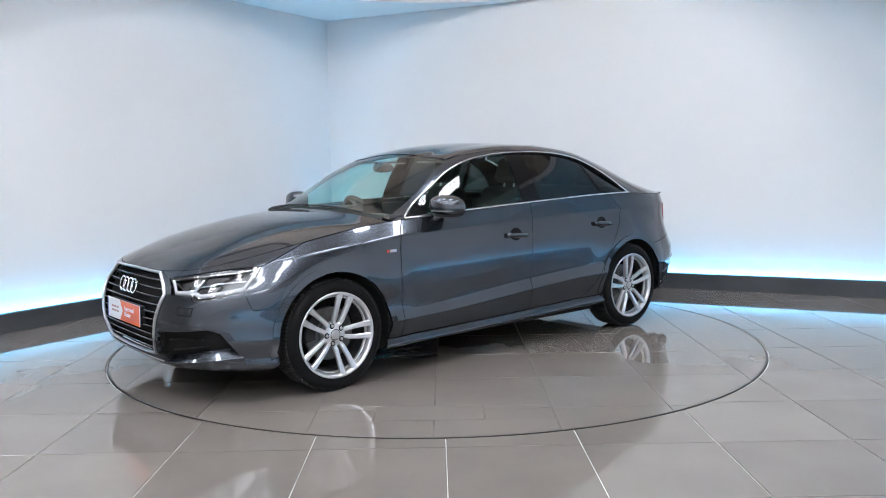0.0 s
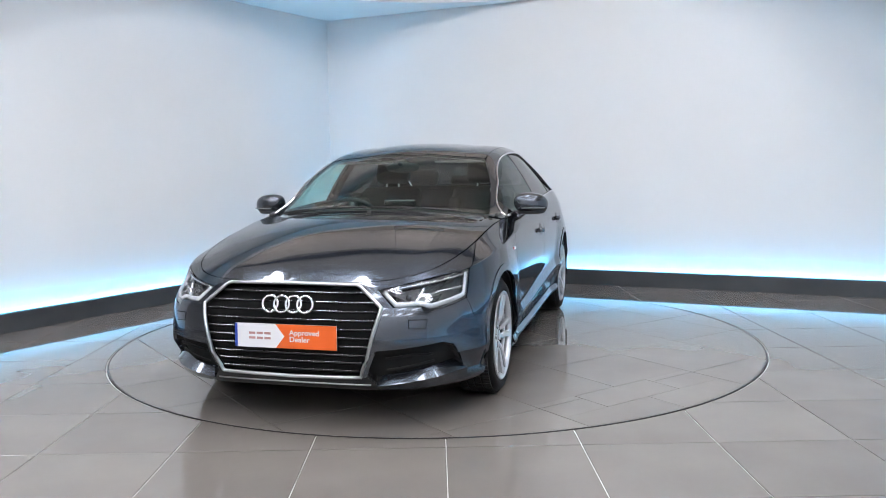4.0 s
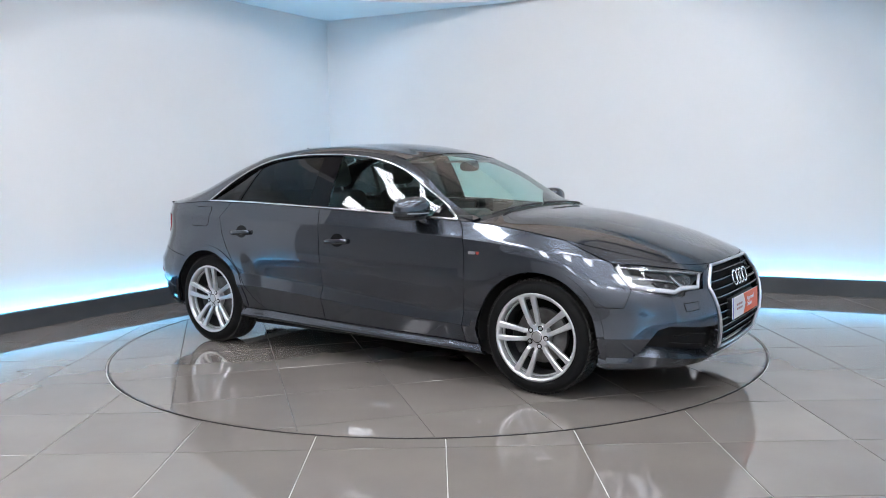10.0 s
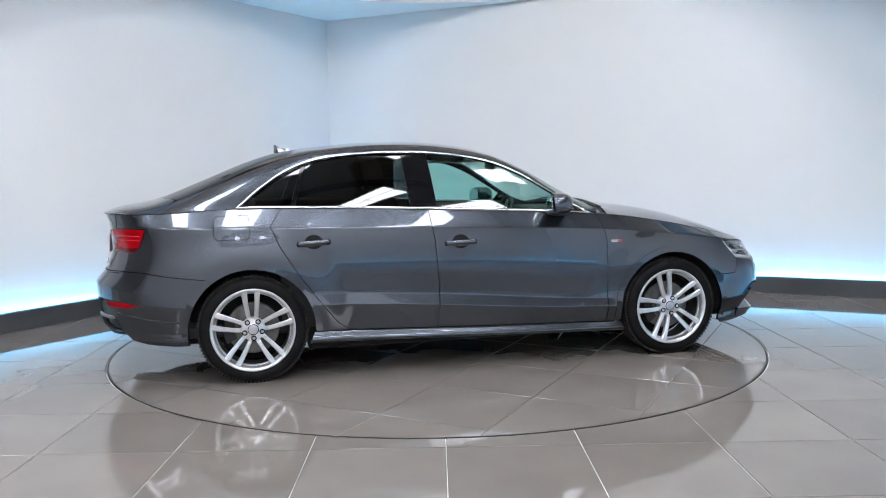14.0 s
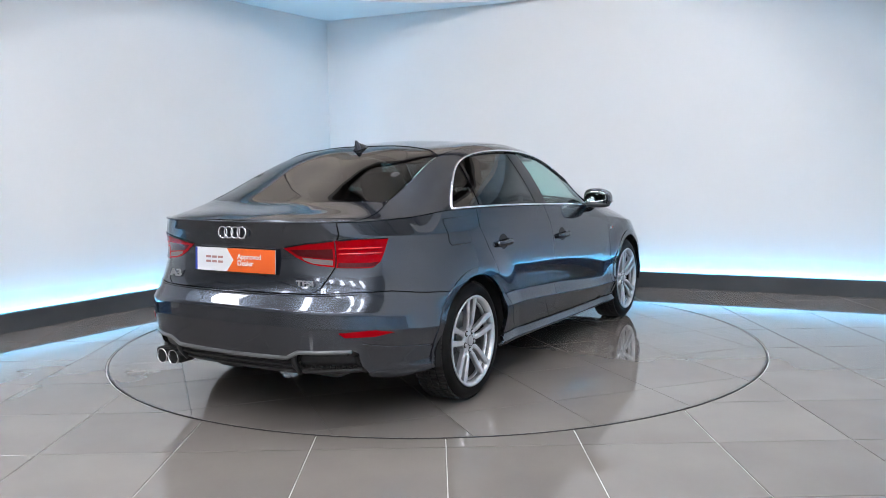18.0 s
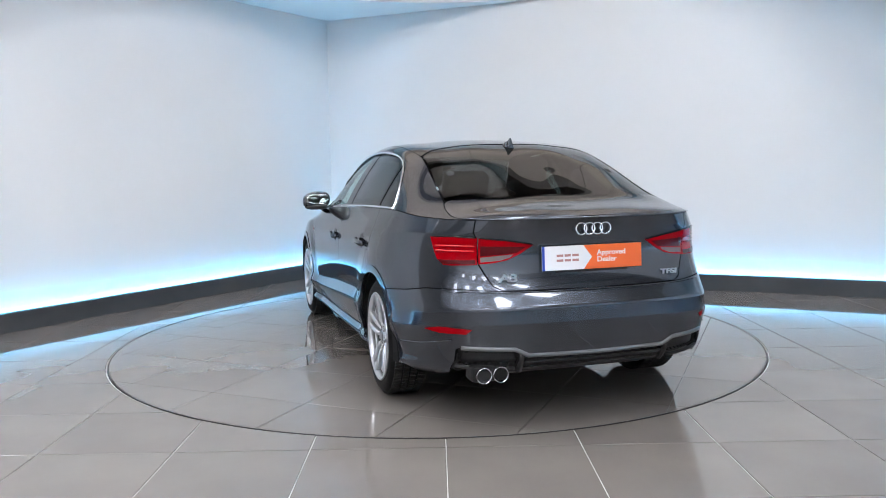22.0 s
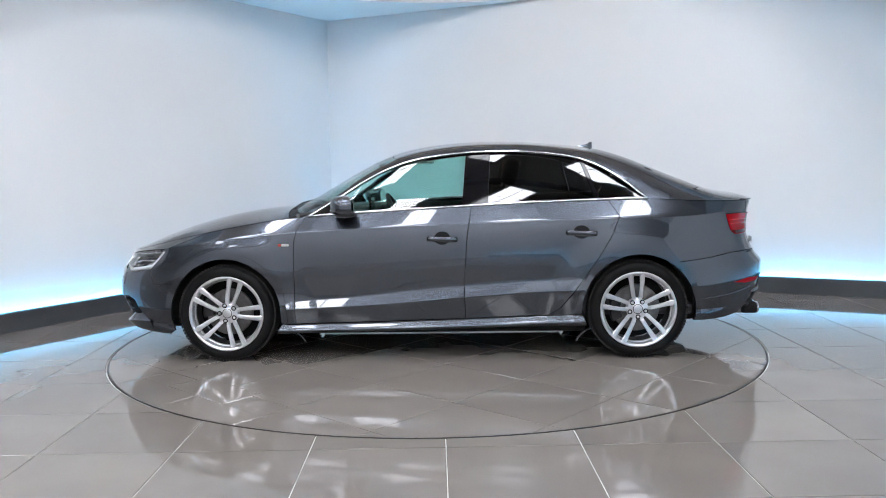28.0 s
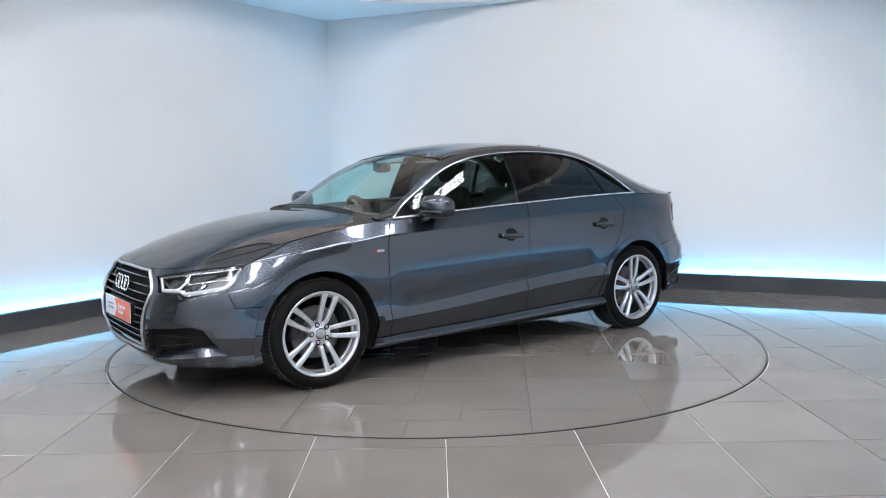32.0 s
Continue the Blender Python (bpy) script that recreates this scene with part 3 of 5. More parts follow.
CANT_F = soft_curve((2.1, 0.80), (1.7, 0.76), (1.2, 0.66), (1.0, 0.52), (0.85, 0.33), (0.7, 0.5), (0.5, 0.64), (0.3, 0.755), (0, 0.83), (-0.5, 0.865), (-0.8, 0.855), (-1.0, 0.835), (-1.12, 0.82), (-1.4, 0.70), (-1.72, 0.56), (-1.9, 0.64), (-2.2, 0.75))
BOWED = soft_curve((2.2, 1.0), (1.06, 1.0), (0.90, 0.0), (-0.85, 0.0), (-1.2, 1.0), (-2.3, 1.0), sigma=0.04)
BOW = soft_curve((2.2, 2.3), (1.0, 2.3), (0.8, 2.3), (-0.8, 5.6), (-1.1, 4.8), (-1.4, 4.1), (-1.72, 3.4), (-1.95, 4.2), (-2.3, 4.6), sigma=0.06)
_bx = rail_point(BELT, _u)


def top(x, q):
    """The upper sheet: x along the car, q from 0 at the belt over 0.5 at the roof's edge to 1 at the middle."""
    x = np.clip(np.asarray(x, float), -2.1875, 2.0845)
    q = np.asarray(q, float)
    y0 = np.interp(-x, -_bx[:, 0], _bx[:, 1])
    z0 = belt_z(x)
    zr = np.maximum(CENTRE_Z(x), z0 + 0.002)
    yc = np.minimum(CANT_Y(x), CANT_CAP(x) * y0)
    zc = z0 + CANT_F(x) * (zr - z0)
    y1, z1 = (y0 + yc) / 2 + 0.016 * np.clip((zc - z0) / 0.3, 0, 1), (z0 + zc) / 2
    y3, z3 = yc * 0.55, zc + 0.72 * (zr - zc)
    # bonnet, rear glass and boot: one even curve from side to side
    w = BOWED(x)
    bow = BOW(x)
    def bowed(y):
        return z0 + (zr - z0) * (1 - np.clip(y / y0, 0, 1) ** bow)
    ym = y0 + (yc - y0) * 0.42
    y1, z1 = y1 + (ym - y1) * w, z1 + (bowed(ym) - z1) * w
    zc = zc + (bowed(yc) - zc) * w
    z3 = z3 + (bowed(y3) - z3) * w
    pts = np.stack([np.stack(p, -1) for p in ((y0, z0), (y1, z1), (yc, zc), (y3, z3), (y0 * 0, zr))], 0)
    s = np.clip(q, 0, 1) * 4
    i = np.clip(np.floor(s).astype(int), 0, 3)
    t = (s - i)[..., None]
    pick = np.arange(len(x))
    p0, p1 = pts[i, pick], pts[i + 1, pick]
    mirror = pts[3] * np.array([-1, 1])
    pm = np.where((i > 0)[:, None], pts[np.clip(i - 1, 0, 4), pick], 2 * p0 - p1)
    pp = np.where((i < 3)[:, None], pts[np.clip(i + 2, 0, 4), pick], mirror)

    def gap(a, b):
        return np.maximum(np.linalg.norm(a - b, axis=-1, keepdims=True), 1e-5)
    g0, g1, g2 = gap(pm, p0), gap(p0, p1), gap(p1, pp)
    m0 = ((p0 - pm) / g0 * g1 + (p1 - p0) / g1 * g0) / (g0 + g1) * g1
    m1 = ((p1 - p0) / g1 * g2 + (pp - p1) / g2 * g1) / (g1 + g2) * g1
    p = p0 * (1 + 2 * t) * (1 - t) ** 2 + m0 * t * (1 - t) ** 2 + p1 * t * t * (3 - 2 * t) + m1 * t * t * (t - 1)
    return np.stack([x, p[:, 0], p[:, 1]], -1)


def q_of(kind, x, val):
    lo, hi = np.zeros(len(x)), np.ones(len(x))
    for _ in range(24):
        m = (lo + hi) / 2
        p = top(x, m)
        up = p[:, 2] < val if kind == "z" else p[:, 1] > val
        lo, hi = np.where(up, m, lo), np.where(up, hi, m)
    return (lo + hi) / 2


def top_outline(*pts):
    """("z", x, z) on the side glass, ("y", x, y) on top, ("q", x, q) as it is."""
    out = [None] * len(pts)
    for kind in "zy":
        at = [i for i, p in enumerate(pts) if p[0] == kind]
        if at:
            got = q_of(kind, np.array([pts[i][1] for i in at], float), np.array([pts[i][2] for i in at], float))
            for i, g in zip(at, got):
                out[i] = (pts[i][1], float(g))
    return [(p[1], p[2]) if q is None else q for p, q in zip(pts, out)]


def halfplane(poly, axis, at, keep_low):
    out = []
    for k in range(len(poly)):
        p, q = poly[k - 1], poly[k]
        sp, sq = (at - p[axis], at - q[axis]) if keep_low else (p[axis] - at, q[axis] - at)
        if (sp >= 0) != (sq >= 0):
            t = sp / (sp - sq)
            out.append((p[0] + (q[0] - p[0]) * t, p[1] + (q[1] - p[1]) * t))
        if sq >= 0:
            out.append(q)
    return out


def inset(poly, d, keep=None):
    """Moves an outline inwards by d; corners for which keep(p) holds stay."""
    n = len(poly)
    area = sum(poly[i][0] * poly[(i + 1) % n][1] - poly[(i + 1) % n][0] * poly[i][1] for i in range(n))
    s = 1 if area > 0 else -1
    out = []
    for i in range(n):
        a, b, c = poly[i - 1], poly[i], poly[(i + 1) % n]
        e, f = (b[0] - a[0], b[1] - a[1]), (c[0] - b[0], c[1] - b[1])
        le, lf = math.hypot(*e) or 1, math.hypot(*f) or 1
        n1, n2 = (-e[1] / le * s, e[0] / le * s), (-f[1] / lf * s, f[0] / lf * s)
        m = (n1[0] + n2[0], n1[1] + n2[1])
        k = max(0.5, (m[0] * n1[0] + m[1] * n1[1]))
        if keep and keep(b):
            out.append(b)
        else:
            out.append((b[0] + m[0] / k * d, b[1] + m[1] / k * d))
    return out


def cells(poly, du, dv):
    """Cuts an outline along a grid into small faces: points and faces."""
    index, pts, faces = {}, [], []
    lo, hi = min(p[0] for p in poly), max(p[0] for p in poly)
    for i in range(math.floor(lo / du), math.ceil(hi / du)):
        strip = halfplane(halfplane(poly, 0, i * du, False), 0, (i + 1) * du, True)
        if len(strip) < 3:
            continue
        l2, h2 = min(p[1] for p in strip), max(p[1] for p in strip)
        for j in range(math.floor(l2 / dv), math.ceil(h2 / dv)):
            c = halfplane(halfplane(strip, 1, j * dv, False), 1, (j + 1) * dv, True)
            f = []
            for p in c:
                key = (round(p[0] * 20000), round(p[1] * 20000))
                if key not in index:
                    index[key] = len(pts)
                    pts.append(p)
                if index[key] not in f:
                    f.append(index[key])
            if len(f) > 2:
                ar = sum(pts[f[k - 1]][0] * pts[f[k]][1] - pts[f[k]][0] * pts[f[k - 1]][1] for k in range(len(f)))
                if abs(ar) > 1e-9:
                    faces.append(f)
    return pts, faces


def skin(sheets, mirror=False, flip=False, depth=0.018, lift=0.0):
    """Points, faces and normals of panels cut from the sheets, with turned-in edges. sheets: (function, outline, du, dv)."""
    P, F, N = [], [], []
    for fn, poly, du, dv in sheets:
        if fn is side:
            fn, poly, dv = side_v, on_rails(poly), 0.125
        pts, faces = cells(poly, du, dv)
        a, b = np.array([p[0] for p in pts]), np.array([p[1] for p in pts])
        p = fn(a, b)
        e = 0.0015
        ta, tb = fn(a + e, b) - fn(a - e, b), fn(a, b + e) - fn(a, b - e)
        n = np.cross(ta, tb)
        n /= np.maximum(np.linalg.norm(n, axis=1, keepdims=True), 1e-12)
        if fn is top:
            s = np.sign(n[:, 2] + 0.3 * n[:, 1])
        else:
            s = np.sign(n[:, 1] + n[:, 0] * np.sign(p[:, 0]) * 0.9)
        n *= np.where(s == 0, 1, s)[:, None]
        p = p + n * lift
        edges = {}
        for f in faces:
            for k in range(len(f)):
                key = (min(f[k - 1], f[k]), max(f[k - 1], f[k]))
                edges[key] = edges.get(key, 0) + 1
        rim = [k for k, c in edges.items() if c == 1 and not (abs(p[k[0], 1]) < 0.002 and abs(p[k[1], 1]) < 0.002)]
        for sgn in ((1, -1) if mirror else ((-1,) if flip else (1,))):
            base = len(P)
            m = np.array([1, sgn, 1])
            P.extend((p * m).tolist())
            N.extend((n * m).tolist())
            for f in faces:
                c = np.cross(p[f[1]] - p[f[0]], p[f[2]] - p[f[0]]) * m * sgn
                if len(f) > 3:
                    c = sum(np.cross(p[f[k]] - p[f[0]], p[f[k + 1]] - p[f[0]]) for k in range(1, len(f) - 1)) * m * sgn
                good = float(np.dot(c, n[f[0]] * m)) > 0
                F.append([base + k for k in (f if good else f[::-1])])
            if depth:
                used = {}
                for k in rim:
                    q = []
                    for i in k:
                        if i not in used:
                            used[i] = len(P)
                            P.append((p[i] * m).tolist())
                            N.append((0, 0, 0))
                            P.append(((p[i] - n[i] * depth) * m).tolist())
                            N.append((0, 0, 0))
                        q.append(used[i])
                    F.append([q[0], q[1], q[1] + 1, q[0] + 1])
    return P, F, N


def roll_over(P, N, width):
    """Evens out the shading where the upper sheet rolls over into the nose."""
    p, n = np.array(P), np.array(N, float)
    real = np.linalg.norm(n, axis=1) > 0.5
    near = real & (np.abs(p[:, 2] - belt_z(p[:, 0])) < 0.004) & (p[:, 0] > 1.62)
    flat = near & (n[:, 2] > np.median(n[near, 2]))
    steep = near & ~flat
    d1 = np.linalg.norm(p[:, None] - p[flat][None], axis=2)
    d2 = np.linalg.norm(p[:, None] - p[steep][None], axis=2)
    mean = n[flat][d1.argmin(1)] + n[steep][d2.argmin(1)]
    mean /= np.linalg.norm(mean, axis=1, keepdims=True)
    w = np.clip(1 - np.minimum(d1.min(1), d2.min(1)) / width, 0, 1)
    w = (w * w * (3 - 2 * w))[:, None]
    out = n * (1 - w) + mean * w
    out /= np.maximum(np.linalg.norm(out, axis=1, keepdims=True), 1e-9)
    return np.where(real[:, None], out, n).tolist()


def panel(name, sheets, mat, parent, label="", rolled=0.0, **more):
    P, F, N = skin(sheets, **more)
    if rolled:
        N = roll_over(P, N, rolled)
    me = bpy.data.meshes.new(name)
    me.from_pydata(P, [], F)
    for p in me.polygons:
        p.use_smooth = True
    me.materials.append(mat)
    me.normals_split_custom_set_from_vertices(N)
    ob = new(name, me)
    ob.parent = parent
    if label:
        tagged(ob, label)
    return ob


def arch(wx, r, a0, a1, n=28):
    """Points of a wheel arch, by angle from forwards (0) over the top (90) to backwards (180)."""
    return [("x", wx + r * math.cos(math.radians(a0 + (a1 - a0) * k / n)), WHEEL_Z + r * math.sin(math.radians(a0 + (a1 - a0) * k / n))) for k in range(n + 1)]


def sill_z(x):
    return float(RAILS[0][0](x)) + (0.008 if abs(x) < 1.2 else 0.02)


GAP = 0.0024
FINE = 0.03


def belt_run(x0, x1, n=14):
    """Points of the flank sheet along its belt rail between two places of the car's length."""
    out = []
    for k in range(n + 1):
        x = x0 + (x1 - x0) * k / n
        u = float(np.interp(-x, -_bx[:, 0], _u))
        out.append(("a", float(np.interp(u, _u, _len)), float(rail_point(BELT, np.array([u]))[0, 2]) - 0.0012))
    return out


def belt_x(y, rear):
    """Where along the car the belt rail is y from the middle."""
    half = _bx[_u > 2] if rear else _bx[_u < 1]
    order = np.argsort(half[:, 1])
    return float(np.interp(y, half[order, 1], half[order, 0]))


def run(kind, pts):
    """A smooth line through two to five outline points."""
    f = [curve(*[(i, p[k]) for i, p in enumerate(pts)]) for k in (0, 1)]
    n = (len(pts) - 1) * 6
    return [(kind, float(f[0](i * (len(pts) - 1) / n)), float(f[1](i * (len(pts) - 1) / n))) for i in range(n + 1)]


def angle_at(z):
    return math.degrees(math.asin((z - WHEEL_Z) / ARCH_R))


HEAD_IN = [("f", 0.51, 0.590), ("f", 0.432, 0.666)]
HEAD_TOP = [("f", 0.432, 0.666), ("f", 0.53, 0.686), ("f", 0.62, 0.704), ("f", 0.70, 0.719), ("x", 1.715, 0.733)]
HEAD_LOW = [("x", 1.715, 0.733), ("x", 1.765, 0.668), ("x", 1.83, 0.600), ("f", 0.662, 0.562), ("f", 0.646, 0.566), ("f", 0.630, 0.590), ("f", 0.51, 0.590)]
DOOR_FRONT = [("x", 0.800, 0.927), ("x", 0.845, 0.86), ("x", 0.868, 0.77), ("x", 0.870, 0.60), ("x", 0.868, 0.243)]
DOOR_GAP = [("x", -0.268, 0.984), ("x", -0.238, 0.80), ("x", -0.215, 0.50), ("x", -0.222, 0.267)]
DOOR_REAR = [("x", -1.135, 1.012), ("x", -1.20, 0.91), ("x", -1.155, 0.80), ("x", -1.05, 0.63), ("x", -0.93, 0.465), ("x", -0.83, 0.335), ("x", -0.755, 0.283)]
BOOT_EDGE = [("r", 0.455, 0.660), ("r", 0.495, 0.680), ("r", 0.545, 0.777), ("r", 0.556, 0.90)]
DLO_TOP = [(0.775, 0.936), (0.62, 1.035), (0.51, 1.102), (0.38, 1.180), (0.26, 1.236), (0.14, 1.276), (0.02, 1.302), (-0.14, 1.322), (-0.26, 1.331), (-0.47, 1.335), (-0.62, 1.331), (-0.76, 1.320), (-0.87, 1.305), (-0.97, 1.282), (-1.08, 1.240), (-1.18, 1.183), (-1.29, 1.103), (-1.385, 1.018)]


def dlo(x0, x1, drop=0.0, n=14):
    """The top edge of the side windows between two places, drop below it."""
    f = curve(*DLO_TOP)
    return [("z", x0 + (x1 - x0) * k / n, max(float(f(x0 + (x1 - x0) * k / n)) - drop, float(belt_z(x0 + (x1 - x0) * k / n)) + 0.004)) for k in range(n + 1)]


def hexagon(d=0.0):
    """Half of the grille's outline, d inside it."""
    return [("f", 0, 0.695 - d), ("f", 0.332 - d * 0.6, 0.692 - d), ("f", 0.464 - d, 0.588), ("f", 0.362 - d * 0.9, 0.258 + d), ("f", 0, 0.250 + d)]


INTAKE = [("f", 0.725, 0.420), ("f", 0.436, 0.392), ("f", 0.388, 0.262), ("f", 0.425, 0.216), ("f", 0.772, 0.256), ("f", 0.784, 0.280), ("f", 0.762, 0.400)]


def lip_sheet(wx):
    """The flank sheet in polar form round a wheel: angle in degrees / 100 and radius."""
    def fn(t, r):
        a = np.radians(np.asarray(t) * 100)
        x, z = wx + r * np.cos(a), WHEEL_Z + r * np.sin(a)
        return side(a_of_x(x, z), z)
    return fn


def side_glass(x, q):
    """The evenly curved sheet of the side windows: q from 0 at the belt to 1 at the roof's edge."""
    x, q = np.asarray(x, float), np.asarray(q, float)
    low, high = top(x, x * 0), top(x, x * 0 + 0.5)
    d = high - low
    n = np.stack([d[:, 0] * 0, d[:, 2], -d[:, 1]], -1)
    n /= np.maximum(np.linalg.norm(n, axis=1, keepdims=True), 1e-6)
    return low + d * q[:, None] + n * (0.056 * np.clip(d[:, 2] / 0.30, 0, 1) ** 2 * q * (1 - q))[:, None]


def glass_outline(*pts):
    """("z", x, height) corners on the side-window sheet."""
    out = []
    for _, x, z in pts:
        X = np.array([x])
        lo, hi = 0.0, 1.0
        for _k in range(20):
            m = (lo + hi) / 2
            if side_glass(X, np.array([m]))[0, 2] < z:
                lo = m
            else:
                hi = m
        out.append((x, (lo + hi) / 2))
    return out


def body_panels(car):
    """The painted panels and glass, left and right alike."""
    def S(pts, gap=GAP, du=FINE, dv=0.012, keep=None):
        return (side, inset(outline(*pts), gap, keep or (lambda p: p[0] < 0.003 or p[0] > TAIL_A - 0.003)), du, dv)

    def U(pts, gap=GAP, du=0.025, dv=0.02, keep=None):
        return (top, inset(top_outline(*pts), gap, keep or (lambda p: p[1] > 0.997)), du, dv)

    low = lambda x: ("x", x, sill_z(x))
    # front bumper with its openings
    bumper = [("f", 0.365, 0.258), ("f", 0.467, 0.588), ("f", 0.336, 0.692), ("f", 0.428, 0.669)] + HEAD_IN[::-1][1:] + [("f", 0.630, 0.590), ("f", 0.646, 0.566), ("f", 0.662, 0.562), HEAD_LOW[2], ("x", 1.80, 0.507)]
    bumper += arch(WHEEL_X, ARCH_R, angle_at(0.505), angle_at(0.30), 10) + INTAKE[5:] + INTAKE[:3]
    blade = arch(WHEEL_X, ARCH_R, angle_at(0.30), angle_at(0.205), 5) + [low(1.70), low(1.78), ("f", 0.72, 0.190), ("f", 0.47, 0.184)] + INTAKE[3:6]
    for flip in (False, True):
        panel("front_bumper", [S(bumper, 0.0)], PAINT, car, "painted front bumper half beside the grille", flip=flip)
        panel("lower_bumper", [S(blade, 0.0)], PAINT, car, "painted lower bumper blade under the intake", flip=flip)
    splitter = [("f", 0, 0.186), ("f", 0, 0.250), ("f", 0.362, 0.256), INTAKE[2], INTAKE[3], ("f", 0.47, 0.184)]
    panel("lower_grille", [S(splitter, 0.0)], BLACK, car, "black plastic lower grille strip", mirror=True)
    # bonnet: its front edge and its top
    bx = [1.44, 1.52, 1.60, 1.72, 1.84, 1.95, 2.02, 2.06, 2.075]
    edge = []
    for x in bx:
        edge += belt_run(x, x, 1)[:1]
    nose = [("f", 0, 0.697), ("f", 0.336, 0.694)] + HEAD_TOP + edge + [("a", 0.0, float(belt_z(2.085)))]
    lid = [("q", 0.975, 1), ("y", 0.970, 0.40), ("y", 0.945, 0.62), ("q", 0.905, 0.0)] + [("q", x, 0.0) for x in (1.1, 1.3, 1.5, 1.7, 1.85, 1.95, 2.02, 2.06, 2.078, 2.0845)] + [("q", 2.0845, 1)]
    panel("bonnet", [S(nose, 0.001), U(lid, 0.0015, keep=lambda p: p[1] > 0.997 or p[0] > 1.46)], PAINT, car, mirror=True, rolled=0.16)
    panel("cowl", [U([("q", 0.925, 1), ("y", 0.905, 0.40), ("y", 0.83, 0.66), ("y", 0.90, 0.70), ("y", 0.945, 0.62), ("y", 0.972, 0.40), ("q", 0.978, 1)], 0.0)], BLACK, car, "black plastic cowl below the windscreen", mirror=True, lift=-0.012)
    for flip in (False, True):
        kw = dict(flip=flip)
        wing = [("x", 1.715, 0.733)] + belt_run(1.44, 0.80) + DOOR_FRONT[1:] + [("x", 0.972, 0.240)] + arch(WHEEL_X, ARCH_R, 180 - angle_at(0.24), angle_at(0.507)) + [("x", 1.80, 0.509)] + [HEAD_LOW[2], HEAD_LOW[1]]
        panel("front_wing", [S(wing)], PAINT, car, **kw)
        door = panel("front_door", [S(belt_run(0.80, -0.268) + DOOR_GAP[1:] + [("x", 0.3, 0.254)] + DOOR_FRONT[::-1][:-1])], PAINT, car, **kw)
        rdoor = panel("rear_door", [S(belt_run(-0.268, -1.135) + DOOR_REAR[1:] + [("x", -0.5, 0.276)] + DOOR_GAP[::-1][:-1])], PAINT, car, **kw)
        bxe = belt_x(0.556, True)
        quarter = belt_run(-1.135, -1.95, 12) + belt_run(-1.97, bxe, 8) + BOOT_EDGE[::-1] + [("r", 0.64, 0.666), ("x", -1.92, 0.661), ("x", -1.78, 0.638)]
        quarter += arch(-WHEEL_X, ARCH_R, 180 - angle_at(0.612), angle_at(0.287)) + DOOR_REAR[::-1][:-1]
        panel("rear_quarter", [S(quarter)], PAINT, car, **kw)
        for wx in (WHEEL_X, -WHEEL_X):
            lo_a, hi_a = (angle_at(0.235) / 100, (180 - angle_at(0.26)) / 100) if wx > 0 else (angle_at(0.30) / 100, (180 - angle_at(0.26)) / 100)
            panel("arch_lip", [(lip_sheet(wx), [(lo_a, ARCH_R - 0.002), (hi_a, ARCH_R - 0.002), (hi_a, LIP_R), (lo_a, LIP_R)], 0.08, 0.02)], PAINT, car, "painted wheel-arch lip", lift=0.0045, depth=0.02, **kw)
        sill = [("x", 0.965, 0.238), ("x", 0.3, 0.251), ("x", -0.3, 0.267), ("x", -0.968, 0.284), low(-1.0), low(-0.3), low(0.3), low(1.0)]
        panel("sill", [S(sill, dv=0.01)], PAINT, car, **kw)
        frame_pts = [("q", 0.86, 0), ("q", 0.79, 0)] + dlo(0.775, -1.385, 0.0, 46) + [("q", x, 0) for x in (-1.40, -1.6, -1.8, -1.95, -2.03, bxe)]
        frame_pts += [("y", -2.04, 0.604), ("y", -2.0, 0.616), ("y", -1.92, 0.632), ("y", -1.75, 0.606), ("y", -1.70, 0.597), ("y", -1.4, 0.569), ("y", -1.13, 0.542)]
        frame_pts += [("y", x, 0.548) for x in (-0.95, -0.7, -0.4, -0.1, 0.15)] + [("y", 0.25, 0.555), ("y", 0.36, 0.590), ("y", 0.5, 0.632), ("y", 0.65, 0.668), ("y", 0.80, 0.694), ("y", 0.88, 0.705)]
        panel("side_frame", [U(frame_pts, 0.001)], PAINT, car, "painted roof pillar and rail", **kw)
        g = 0.012
        front_glass = dlo(0.73, -0.232, g, 20) + [("z", -0.205, 1.000)] + [("z", 0.2, 0.972), ("z", 0.70, 0.944)]
        panel("window", [(side_glass, glass_outline(*front_glass), 0.05, 0.1)], GLASS, door, "green tinted side window", depth=0.004, lift=-0.004, **kw)
        rear_glass = dlo(-0.395, -0.975, g, 14) + [("z", -1.05, 1.020), ("z", -0.7, 1.012), ("z", -0.375, 1.0)]
        panel("window", [(side_glass, glass_outline(*rear_glass), 0.05, 0.1)], DARK_GLASS, rdoor, "dark privacy glass window", depth=0.004, lift=-0.004, **kw)
        small = dlo(-1.005, -1.36, g, 10) + [("z", -1.36, 1.024), ("z", -1.085, 1.022)]
        panel("window", [(side_glass, glass_outline(*small), 0.05, 0.1)], DARK_GLASS, rdoor, "small dark quarter window", depth=0.004, lift=-0.004, **kw)
        pillar = dlo(-0.235, -0.392, g, 6) + [("z", -0.372, 0.996), ("z", -0.208, 0.994)]
        panel("pillar_trim", [(side_glass, glass_outline(*pillar), 0.05, 0.1)], GLOSS_BLACK, car, "gloss black door pillar", lift=-0.002, **kw)
        bar = dlo(-0.978, -1.002, g, 2) + [("z", -1.082, 1.016), ("z", -1.053, 1.016)]
        panel("window_bar", [(side_glass, glass_outline(*bar), 0.05, 0.1)], GLOSS_BLACK, rdoor, "gloss black window bar", lift=-0.001, **kw)
        # bright strip round the side windows
        strip = [top(np.array([p[0]]), np.array([p[1]]))[0] for p in top_outline(*(dlo(0.775, -1.385, 0.004, 60)))]
